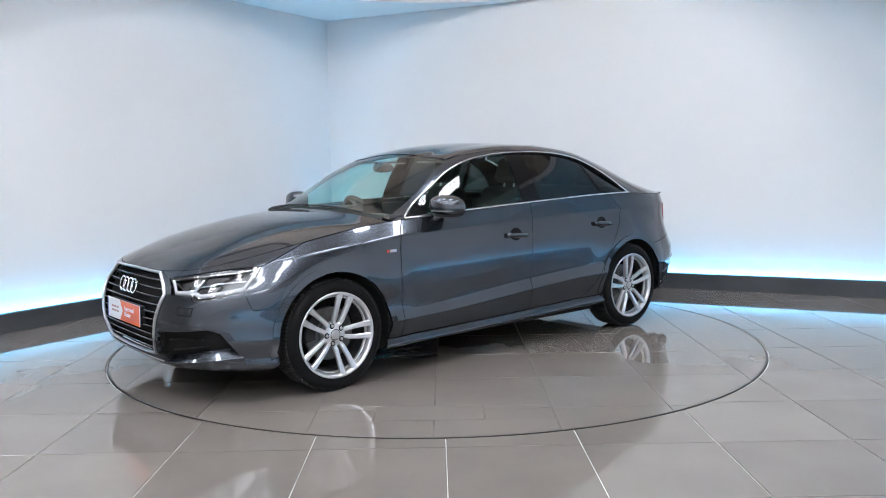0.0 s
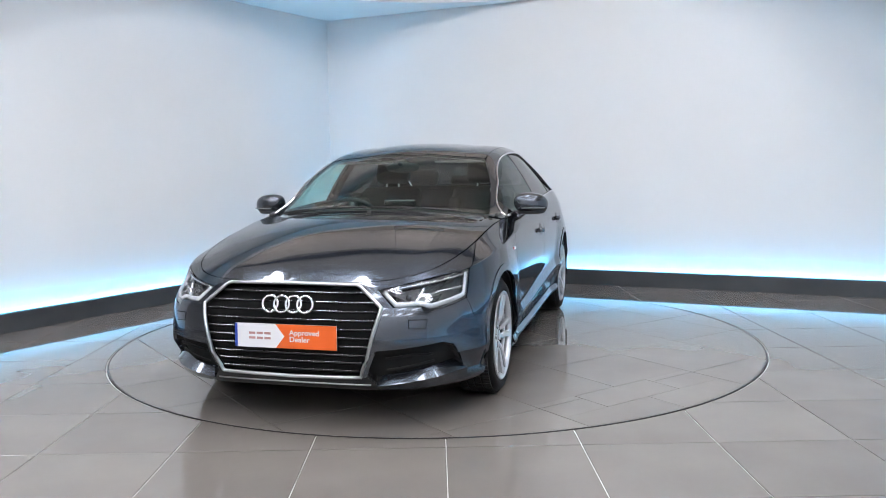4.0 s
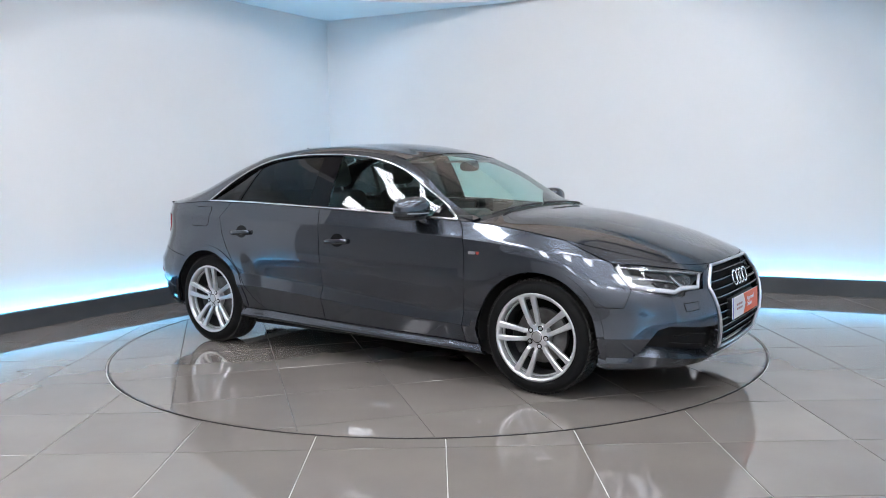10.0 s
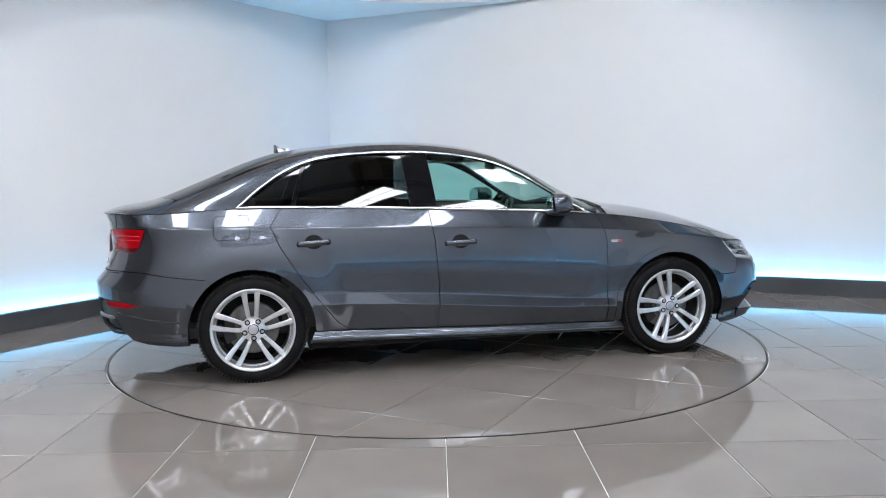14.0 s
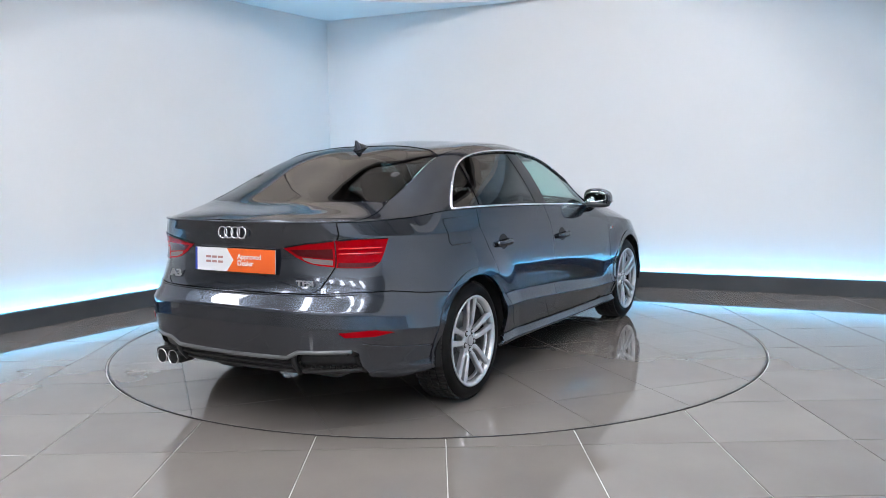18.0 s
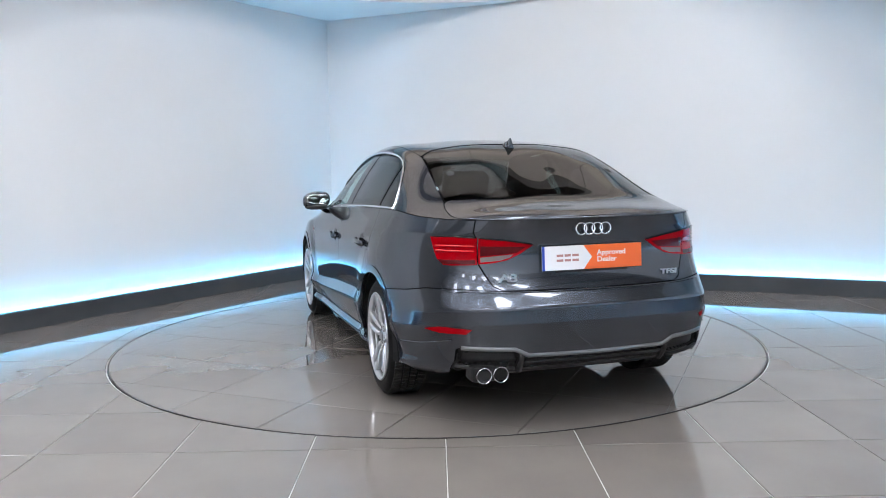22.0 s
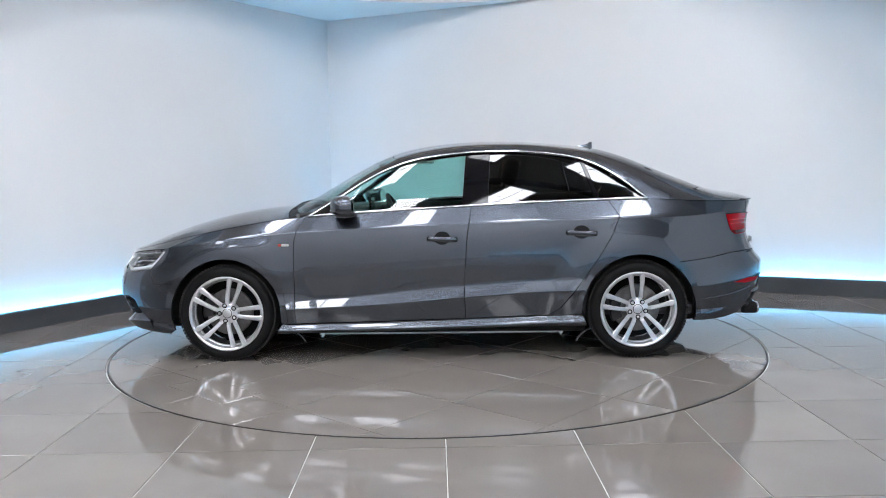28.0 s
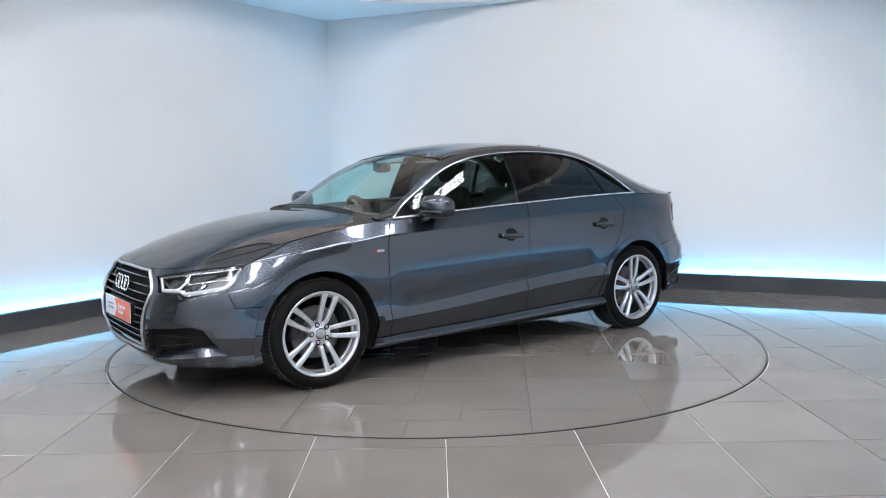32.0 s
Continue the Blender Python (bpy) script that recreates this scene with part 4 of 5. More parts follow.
        sg = -1 if flip else 1
        part("window_trim", tube_bm([(p[0], (p[1] + 0.003) * sg, p[2]) for p in strip], 0.0068, 6), CHROME, car, "bright polished strip round the side windows", True)
        belt = [rail_point(BELT, np.array([float(np.interp(-x, -_bx[:, 0], _u))]))[0] for x in np.linspace(0.78, -1.39, 50)]
        part("belt_trim", tube_bm([(p[0], (p[1] + 0.003) * sg, p[2] + 0.004) for p in belt], 0.0075, 6), CHROME, car, "bright polished strip below the side windows", True)
    # roof, screens, boot
    roof = [("q", 0.275, 1), ("y", 0.268, 0.3), ("y", 0.240, 0.545)] + [("y", x, 0.546) for x in (0.1, -0.1, -0.4, -0.7, -0.95)] + [("y", -1.108, 0.540), ("y", -1.060, 0.46), ("y", -1.018, 0.3), ("q", -1.006, 1)]
    panel("roof", [U(roof, 0.001)], PAINT, car, mirror=True)
    screen = [("q", 0.945, 1), ("y", 0.925, 0.40), ("y", 0.85, 0.69), ("y", 0.80, 0.688), ("y", 0.65, 0.662), ("y", 0.5, 0.626), ("y", 0.36, 0.584), ("y", 0.248, 0.546), ("y", 0.274, 0.3), ("q", 0.281, 1)]
    panel("windscreen", [U(screen, 0.001)], SCREEN_GLASS, car, "clear windscreen with a green tint", mirror=True, depth=0.005, lift=-0.003)
    rear = [("q", -1.012, 1), ("y", -1.024, 0.3), ("y", -1.066, 0.46), ("y", -1.118, 0.532), ("y", -1.4, 0.563), ("y", -1.70, 0.591), ("y", -1.733, 0.578), ("y", -1.805, 0.45), ("y", -1.870, 0.25), ("q", -1.893, 1)]
    panel("rear_window", [U(rear, 0.001)], DARK_GLASS, car, "dark privacy glass rear window", mirror=True, depth=0.005, lift=-0.003)
    bxe = belt_x(0.553, True)
    blid = [("q", -1.897, 1), ("y", -1.874, 0.25), ("y", -1.810, 0.45), ("y", -1.742, 0.580), ("y", -1.752, 0.600), ("y", -1.92, 0.628), ("y", -2.0, 0.612), ("y", -2.04, 0.600), ("q", bxe, 0)] + [("q", x, 0) for x in (-2.12, -2.155, -2.172, -2.182, -2.1875)] + [("q", -2.1875, 1)]
    bface = [("r", 0, 0.660)] + [(k, y - 0.003, z + 0.001) for k, y, z in BOOT_EDGE] + belt_run(bxe, -2.183, 8) + [("a", TAIL_A, 0.985)]
    panel("boot_lid", [U(blid, 0.0015, keep=lambda p: p[1] > 0.997 or p[0] < -2.12), S(bface, 0.0015, keep=lambda p: p[0] > TAIL_A - 0.003 or p[1] > 0.97)], PAINT, car, mirror=True)
    rb = [("r", 0, 0.656), ("r", 0.455, 0.657), ("r", 0.64, 0.6645), ("x", -1.92, 0.6595), ("x", -1.78, 0.6365)] + arch(-WHEEL_X, ARCH_R, 180 - angle_at(0.6105), 180 - angle_at(0.235), 16)
    rb += [low(-1.75), low(-1.9), ("r", 0.668, 0.258), ("r", 0.662, 0.385), ("r", 0.645, 0.398), ("r", 0.41, 0.392), ("r", 0.35, 0.362), ("r", 0, 0.358)]
    panel("rear_bumper", [S(rb, 0.001)], PAINT, car, mirror=True)
    df = [("r", 0, 0.358), ("r", 0.35, 0.362), ("r", 0.41, 0.392), ("r", 0.645, 0.398), ("r", 0.662, 0.385), ("r", 0.668, 0.258), ("r", 0.5, 0.252), ("r", 0, 0.252)]
    panel("diffuser", [S(df, 0.0)], BLACK, car, "black plastic rear diffuser", mirror=True, lift=-0.03, depth=0)
    # dark inner shell behind the joints
    for flip in (False, True):
        shell = arch(WHEEL_X, 0.40, angle_at(0.30), 180 - angle_at(0.30)) + [("x", 0.3, 0.262), ("x", -0.3, 0.278)] + arch(-WHEEL_X, 0.40, angle_at(0.30), 180 - angle_at(0.32))
        shell += [("r", 0.6, 0.36), ("a", TAIL_A, 0.36), ("a", TAIL_A, 0.96)] + belt_run(-2.1, 1.55, 30) + [("x", 1.70, 0.71), ("x", 1.60, 0.55)]
        panel("inner_shell", [(side, inset(outline(*shell), 0.003), 0.05, 0.02)], SHADOW_BLACK, car, "dark inner body shell", flip=flip, depth=0, lift=-0.03)


def wheel(name):
    """A road wheel round the y axis, its outer face at y = 0."""
    w = empty(name)
    R = WHEEL_R
    prof = [(0.228, -0.205), (0.245, -0.212), (0.285, -0.212), (R - 0.018, -0.200), (R - 0.009, -0.188), (R - 0.007, -0.165), (R - 0.007, -0.05), (R - 0.009, -0.028), (R - 0.018, -0.012), (0.285, -0.001), (0.262, 0.001), (0.244, -0.004), (0.230, -0.012)]
    tyre = part("tyre", lathe_bm(prof, 72), RUBBER, w, "black low-profile tyre with grooved tread", True)
    bm = bmesh.new()
    for k in range(90):
        a = k * math.tau / 90
        for y0, y1, tw in ((-0.064, -0.024, 0.05), (-0.192, -0.152, -0.05), (-0.104, -0.072, 0.03), (-0.144, -0.112, -0.03)):
            v = []
            for aa, r in ((a, R - 0.012), (a + 0.048, R - 0.012), (a + 0.048, R), (a, R)):
                v.append([bm.verts.new((math.cos(aa + sh) * rr, y, math.sin(aa + sh) * rr)) for y, sh, rr in ((y0, 0, r), (y1, tw * 0.4, r))])
            for i in range(4):
                j = (i + 1) % 4
                bm.faces.new((v[i][0], v[j][0], v[j][1], v[i][1]))
            bm.faces.new([q[0] for q in v][::-1])
            bm.faces.new([q[1] for q in v])
    part("tread", bm, TREAD, tyre, "grooved tyre tread")
    rim = part("rim", lathe_bm([(0.222, -0.03), (0.226, -0.012), (0.238, -0.006), (0.243, -0.001), (0.240, 0.003), (0.232, 0.002), (0.224, -0.006), (0.2175, -0.028)], 72, close=True), ALLOY, w, "silver alloy rim with five twin spokes", True)
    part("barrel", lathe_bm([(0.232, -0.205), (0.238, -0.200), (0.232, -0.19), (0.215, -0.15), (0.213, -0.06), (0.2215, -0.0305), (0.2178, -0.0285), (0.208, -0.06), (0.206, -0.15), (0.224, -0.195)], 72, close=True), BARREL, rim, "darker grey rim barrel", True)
    part("rim_step", lathe_bm([(0.2168, -0.031), (0.2115, -0.034), (0.2085, -0.048), (0.2100, -0.050), (0.2165, -0.040)], 72, close=True), ALLOY, rim, "bright inner step of the rim", True)
    for k in range(5):
        base = math.radians(90 + 72 * k)
        for side_ in (-1, 1):
            bm = bmesh.new()
            rows = []
            for i, (r, ang, half, y, th) in enumerate(((0.045, 0.31, 0.0135, -0.030, 0.030), (0.075, 0.285, 0.0128, -0.026, 0.030), (0.085, 0.275, 0.0132, -0.019, 0.030), (0.12, 0.235, 0.0134, -0.014, 0.030), (0.17, 0.195, 0.0148, -0.008, 0.030), (0.205, 0.174, 0.0168, -0.004, 0.030), (0.230, 0.162, 0.020, -0.002, 0.026))):
                a = base + side_ * ang
                c, s = math.cos(a), math.sin(a)
                ring = []
                for o, d in ((-1, 0.006), (-0.6, 0.0), (0.6, 0.0), (1, 0.006), (0.7, th), (-0.7, th)):
                    ring.append(bm.verts.new((c * r - s * o * half, y - d, s * r + c * o * half)))
                rows.append(ring)
            for p, q in zip(rows, rows[1:]):
                for i in range(6):
                    j = (i + 1) % 6
                    bm.faces.new((p[i], p[j], q[j], q[i]))
            bm.faces.new(rows[0])
            bm.faces.new(rows[-1][::-1])
            bmesh.ops.recalc_face_normals(bm, faces=bm.faces)
            part("spoke", bm, ALLOY, rim)
    hub = part("hub", lathe_bm([(0.0005, -0.022), (0.030, -0.022), (0.033, -0.027), (0.036, -0.0285), (0.060, -0.0285), (0.066, -0.031), (0.069, -0.038), (0.069, -0.075)], 40), ALLOY, rim, smooth=True)
    cap = part("centre_cap", lathe_bm([(0.0005, -0.0195), (0.024, -0.0195), (0.0275, -0.0212)], 32), CHROME_DULL, rim, "round grey centre cap with a bright badge", True)
    part("cap_joint", lathe_bm([(0.0278, -0.0216), (0.0310, -0.0216), (0.0315, -0.0222)], 32), SHADOW_BLACK, rim, "dark ring round the cap")
    for k in range(5):
        a = math.radians(54 + 72 * k)
        b = lathe_bm([(0.0005, -0.0225), (0.0070, -0.0225), (0.0088, -0.0240), (0.0092, -0.032)], 12)
        bmesh.ops.translate(b, verts=b.verts, vec=(math.cos(a) * 0.052, 0, math.sin(a) * 0.052))
        part("wheel_bolt", b, CHROME_DULL, rim, smooth=True)
        # flat black ring in place of the shade inside the bolt hole
        c = lathe_bm([(0.0093, -0.0272), (0.0150, -0.0272), (0.0158, -0.0282)], 18)
        bmesh.ops.translate(c, verts=c.verts, vec=(math.cos(a) * 0.052, 0, math.sin(a) * 0.052))
        part("bolt_hole_shade", c, SHADOW_BLACK, rim, smooth=True)
    part("brake_disc", lathe_bm([(0.06, -0.085), (0.148, -0.085), (0.152, -0.088), (0.152, -0.108), (0.148, -0.110), (0.06, -0.110)], 56), DISC_STEEL, w, "grey steel brake disc")
    # backing disc, added to hide the bright floor between the spokes
    part("wheel_backing", lathe_bm([(0.0005, -0.170), (0.205, -0.170), (0.206, -0.176)], 40), SHADOW_BLACK, w, "black backing disc added to darken the gaps in the wheel")
    cal = bmesh.new()
    rows = []
    for i in range(9):
        a = math.radians(-28 + 56 * i / 8)
        rows.append([cal.verts.new((math.cos(a) * r, y, math.sin(a) * r)) for r, y in ((0.105, -0.062), (0.165, -0.062), (0.172, -0.072), (0.172, -0.125), (0.105, -0.125))])
    for p, q in zip(rows, rows[1:]):
        for i in range(5):
            cal.faces.new((p[i], p[(i + 1) % 5], q[(i + 1) % 5], q[i]))
    cal.faces.new(rows[0][::-1])
    cal.faces.new(rows[-1])
    part("brake_caliper", cal, BLACK, w, "dark brake caliper")
    return w


def wheels(car):
    first = None
    for name, x, sg, y in (("wheel", WHEEL_X, 1, 0.874), ("wheel", -WHEEL_X, 1, 0.866), ("wheel", WHEEL_X, -1, 0.874), ("wheel", -WHEEL_X, -1, 0.866)):
        turn = pose(x, y * sg, WHEEL_R - 0.001, 0, -17 if x > 0 else 3, 0) if sg > 0 else pose(x, y * sg, WHEEL_R - 0.001, 0, 2 if x < 0 else 14, 180)
        if first is None:
            first = wheel(name)
            first.parent = car
            first.matrix_basis = turn
        else:
            w = copy_thing(first, turn)
            w.parent = car
        # liner of the wheel housing
        bm = bmesh.new()
        rows = []
        for k in range(25):
            a = math.radians(-7 + 196 * k / 24)
            rows.append([bm.verts.new((x + math.cos(a) * r, yy * sg, WHEEL_Z + math.sin(a) * r)) for r, yy in ((0.362, 0.868), (0.372, 0.84), (0.372, 0.58), (0.02, 0.58))])
        for p, q in zip(rows, rows[1:]):
            for i in range(3):
                bm.faces.new((p[i], p[i + 1], q[i + 1], q[i]))
        part("wheel_liner", bm, SHADOW_BLACK, car, "black wheel housing liner")


def on_side(kind, a, z, lift=0.0):
    """A place on the flank sheet and its outward normal."""
    aa, zz = outline((kind, a, z))[0]
    A, Z = np.array([aa]), np.array([zz])
    p = side(A, Z)[0]
    e = 0.004
    n = np.cross(side(A + e, Z)[0] - side(A - e, Z)[0], side(A, Z + e)[0] - side(A, Z - e)[0])
    n /= np.linalg.norm(n)
    if n[1] + n[0] * np.sign(p[0]) * 0.4 < 0:
        n = -n
    return Vector(p + n * lift), Vector(n)


def side_line(pts, lift=0.0, per=8):
    """Points of the flank sheet along a broken line of outline points."""
    o = outline(*pts)
    out = []
    for (a, z), (b, y) in zip(o, o[1:]):
        for k in range(per):
            out.append((a + (b - a) * k / per, z + (y - z) * k / per))
    out.append(o[-1])
    A, Z = np.array([p[0] for p in out]), np.array([p[1] for p in out])
    p, e = side(A, Z), 0.003
    n = np.cross(side(A + e, Z) - side(A - e, Z), side(A, Z + e) - side(A, Z - e))
    n /= np.linalg.norm(n, axis=1, keepdims=True)
    n *= np.where(n[:, 1] + n[:, 0] * np.sign(p[:, 0]) * 0.4 < 0, -1, 1)[:, None]
    return [Vector(q) for q in p + n * lift]


def flipped(pts, sg):
    return [(p[0], p[1] * sg, p[2]) for p in pts]


def text_part(words, size, mat, parent, m, depth=0.002, bold=0.0, name="lettering", label=""):
    cu = bpy.data.curves.new(name, "FONT")
    cu.body, cu.size, cu.extrude, cu.offset = words, size, depth, bold
    cu.align_x, cu.align_y, cu.space_line = ("LEFT" if "\n" in words else "CENTER"), "CENTER", 0.92
    tmp = new(name, cu)
    me = bpy.data.meshes.new_from_object(tmp.evaluated_get(bpy.context.evaluated_depsgraph_get()))
    bpy.data.objects.remove(tmp)
    me.transform(m)
    me.materials.clear()
    me.materials.append(mat)
    ob = new(name, me)
    ob.parent = parent
    if label:
        tagged(ob, label)
    return ob


def ring_bm(centre, major, minor, m, squash=0.6):
    bm = bmesh.new()
    rows = []
    for i in range(40):
        a = i * math.tau / 40
        rows.append([bm.verts.new(m @ (Vector(centre) + Vector((math.cos(a) * (major + minor * math.cos(b)), math.sin(a) * (major + minor * math.cos(b)), minor * squash * math.sin(b))))) for b in (k * math.tau / 8 for k in range(8))])
    for i in range(40):
        p, q = rows[i], rows[(i + 1) % 40]
        for k in range(8):
            bm.faces.new((p[k], q[k], q[(k + 1) % 8], p[(k + 1) % 8]))
    return bm


def facing(x, y, z, nose, lean=0.0):
    """A frame on the car's front or rear: x to the viewer's right, y up, z towards the viewer."""
    return pose(x, y, z) @ (Matrix.Rotation(math.radians(90 if nose else -90), 4, "Z") @ Matrix.Rotation(math.radians(90 - lean), 4, "X"))


def flat_bm(pts, m, z0, z1):
    bm = prism_bm(pts, z0, z1)
    bmesh.ops.transform(bm, matrix=m, verts=bm.verts)
    return bm


def dealer_plate(car, m):
    """The dealer's show plate: white and orange halves with a pointed border."""
    w, h = 0.262, 0.057
    plate = part("number_plate", flat_bm([(-w, -h), (w, -h), (w, h), (-w, h)], m, -0.004, 0.0), PLATE_WHITE, car, "white and orange dealer show plate")
    tip = -0.005
    part("white_field", flat_bm([(-w + 0.014, -h), (tip - 0.045, -h), (tip, 0), (tip - 0.045, h), (-w + 0.014, h)], m, 0.0002, 0.0012), PLATE_WHITE, plate)
    part("blue_edge", flat_bm([(-w, -h), (-w + 0.013, -h), (-w + 0.013, h), (-w, h)], m, 0.0002, 0.0014), PLATE_BLUE, plate, "blue plate edge")
    part("orange_field", flat_bm([(tip - 0.043, -h), (w, -h), (w, h), (tip - 0.043, h), (tip + 0.002, 0)], m, 0.0002, 0.0014), PLATE_ORANGE, plate, "orange plate half")
    text_part("Approved\nDealer", 0.038, PLATE_WHITE, plate, m @ pose(0.022, 0.002, 0.0020) @ Matrix.Diagonal((1.0, 0.92, 1, 1)), 0.0004, 0.0006, label="white words on orange")
    # the dealer group's mark, as plain shapes
    for x0, x1, y0, y1 in ((-0.188, -0.154, 0.006, 0.017), (-0.188, -0.154, -0.017, -0.006), (-0.147, -0.115, 0.006, 0.017), (-0.147, -0.115, -0.017, -0.006), (-0.107, -0.074, 0.006, 0.017), (-0.107, -0.074, -0.017, -0.006)):
        part("mark", flat_bm([(x0, y0), (x1, y0), (x1, y1), (x0, y1)], m, 0.0013, 0.0020), PLATE_PINK, plate)
    return plate


def four_rings(car, m, major, step, minor):
    badge = None
    for i in range(4):
        bm = ring_bm(((i - 1.5) * step, 0, 0.002 * (i % 2)), major, minor, m)
        if badge is None:
            badge = part("badge", bm, CHROME, car, "badge of four linked chrome rings", True)
        else:
            part("ring", bm, CHROME, badge, smooth=True)


def front_end(car):
    # grille: backing, bright frame, bars
    grille = panel("grille", [(side, outline(*hexagon(-0.045)), 0.03, 0.02)], SHADOW_BLACK, car, "black grille with horizontal bars in a bright frame", mirror=True, lift=-0.045, depth=0)
    half = side_line(hexagon(0.004), 0.004, 10)
    loop = half + [Vector((p.x, -p.y, p.z)) for p in half[-2:0:-1]]
    part("grille_frame", tube_bm(loop, 0.0088, 8, closed=True), CHROME_DULL, grille, "satin aluminium grille frame", True)
    wid = curve((0.25, 0.345), (0.27, 0.355), (0.588, 0.452), (0.60, 0.446), (0.69, 0.322))
    for k in range(10):
        z = 0.285 + k * 0.0412
        w = float(wid(z)) - 0.006
        line = side_line([("f", 0.0, z), ("f", w * 0.5, z), ("f", w, z)], -0.014, 6)
        pts = [Vector((p.x, -p.y, p.z)) for p in line[:0:-1]] + line
        part("bar", tube_bm(pts, 0.0075, 8, squash=(1.5, 0.75)), GLOSS_BLACK, grille, smooth=True)
        part("bar_edge", tube_bm([p + Vector((0.010, 0, 0.0045)) for p in pts], 0.0011, 5), BAR_EDGE, grille, "thin bright edge of a bar")
    four_rings(car, facing(2.152, 0, 0.600, True, 14), 0.0395, 0.0605, 0.0062)
    dealer_plate(car, facing(2.190, 0, 0.452, True, 2))
    part("plate_holder", box_bm(2.15, 2.186, -0.24, 0.24, 0.40, 0.505, 0.004), BLACK, car, "black plate holder")
    line = side_line([("f", 0, 0.222), ("f", 0.40, 0.222)], 0.003, 8)
    part("lip_strip", tube_bm([Vector((p.x, -p.y, p.z)) for p in line[:0:-1]] + line, 0.004, 6), CHROME_DULL, car, "thin bright strip under the grille", True)
    for sg in (1, -1):
        fl = sg < 0
        deep = [(k, a, z) for k, a, z in INTAKE]
        intake = panel("side_intake", [(side, outline(*deep), 0.03, 0.02)], SHADOW_BLACK, car, "black side intake of the bumper", flip=fl, lift=-0.055, depth=-0.038)
        for z0, z1 in ((0.275, 0.308), (0.335, 0.362)):
            l = side_line([("f", 0.48, z0), ("f", 0.70, z1)], -0.040, 8)
            part("bar", tube_bm(flipped(l, sg), 0.006, 6), SHADOW_BLACK, intake, smooth=True)
        rows = [side_line([("f", y0, z0), ("f", 0.60, z1), ("f", y2, z2)], up, 8) for y0, z0, z1, y2, z2, up in ((0.455, 0.246, 0.268, 0.772, 0.294, -0.045), (0.425, 0.221, 0.241, 0.790, 0.264, 0.010), (0.430, 0.190, 0.197, 0.795, 0.210, 0.002), (0.455, 0.190, 0.197, 0.772, 0.210, -0.045))]
        bm = bmesh.new()
        for i in range(4):  # each side smooth along its length, sharp at its edges
            v = [[bm.verts.new((p.x, p.y * sg, p.z)) for p in rows[j]] for j in (i, (i + 1) % 4)]
            for k in range(len(v[0]) - 1):
                bm.faces.new((v[0][k], v[0][k + 1], v[1][k + 1], v[1][k]) if sg > 0 else (v[1][k], v[1][k + 1], v[0][k + 1], v[0][k]))
        part("bumper_blade", bm, PAINT, car, "painted wedge blade under the side intake", True)
        flap = [("f", 0.585, 0.532), ("f", 0.588, 0.496), ("f", 0.655, 0.490), ("f", 0.66, 0.528)]
        w = panel("washer_flap", [(side, outline(*flap), 0.02, 0.012)], PAINT, car, "painted lamp washer flap", flip=fl, lift=0.0018, depth=0.002)
        panel("flap_joint", [(side, inset(outline(*flap), -0.003), 0.02, 0.012)], SHADOW_BLACK, w, "dark joint round the flap", flip=fl, lift=0.0006, depth=0)
        # headlamp
        poly = HEAD_TOP[:-1] + HEAD_LOW[:-1]
        lamp = panel("headlamp", [(side, inset(outline(*poly), 0.003), 0.03, 0.012)], LAMP_BACK, car, "clear headlamp with bright light guides", flip=fl, lift=-0.060, depth=-0.056)
        panel("cover", [(side, inset(outline(*poly), 0.003), 0.03, 0.012)], LAMP_GLASS, lamp, "clear glossy lamp cover", flip=fl, depth=0.004, lift=-0.001)
        guide = side_line([("f", 0.458, 0.660), ("f", 0.522, 0.606), ("f", 0.632, 0.608), ("f", 0.672, 0.592), ("x", 1.825, 0.622), ("x", 1.772, 0.676), ("x", 1.742, 0.714)], -0.014, 6)
        part("light_guide", tube_bm(flipped(guide, sg), 0.0125, 8, squash=(0.7, 1.0)), LAMP_WHITE, lamp, "white daytime light guide", True)
        upper = side_line([("f", 0.458, 0.664), ("f", 0.56, 0.683), ("f", 0.66, 0.695), ("x", 1.745, 0.716)], -0.016, 6)
        part("light_guide", tube_bm(flipped(upper, sg), 0.0055, 8), LAMP_SILVER, lamp, "silver upper lamp trim", True)
        step = side_line([("f", 0.585, 0.604), ("f", 0.618, 0.628), ("f", 0.632, 0.672)], -0.020, 5)
        part("light_guide", tube_bm(flipped(step, sg), 0.0085, 8), LAMP_SILVER, lamp, "silver slanted divider", True)
        shelf = side_line([("f", 0.632, 0.640), ("f", 0.70, 0.655), ("x", 1.80, 0.662)], -0.020, 5)
        part("light_guide", tube_bm(flipped(shelf, sg), 0.005, 8), LAMP_SILVER, lamp, "silver middle trim", True)
        for quad in ((("f", 0.520, 0.655), ("f", 0.540, 0.610), ("f", 0.585, 0.612), ("f", 0.612, 0.640), ("f", 0.618, 0.676)), (("f", 0.642, 0.682), ("f", 0.640, 0.652), ("f", 0.700, 0.664), ("f", 0.735, 0.705)), (("f", 0.640, 0.632), ("f", 0.636, 0.604), ("f", 0.690, 0.600), ("f", 0.715, 0.648))):
            panel("lamp_module", [(side, outline(*quad), 0.03, 0.012)], LENS, lamp, "dark glossy lamp module", flip=fl, lift=-0.030, depth=0.02)
        low_lens = side_line([("f", 0.545, 0.622), ("f", 0.61, 0.624)], -0.03, 6)
        part("reflector", tube_bm(flipped(low_lens, sg), 0.005, 8), LAMP_SILVER, lamp, "silver reflector", True)
        for y in (0.575, 0.675):
            c, n = on_side("f", y, 0.640 if y < 0.6 else 0.626, -0.034)
            bm = bmesh.new()
            bmesh.ops.create_uvsphere(bm, u_segments=20, v_segments=12, radius=0.017)
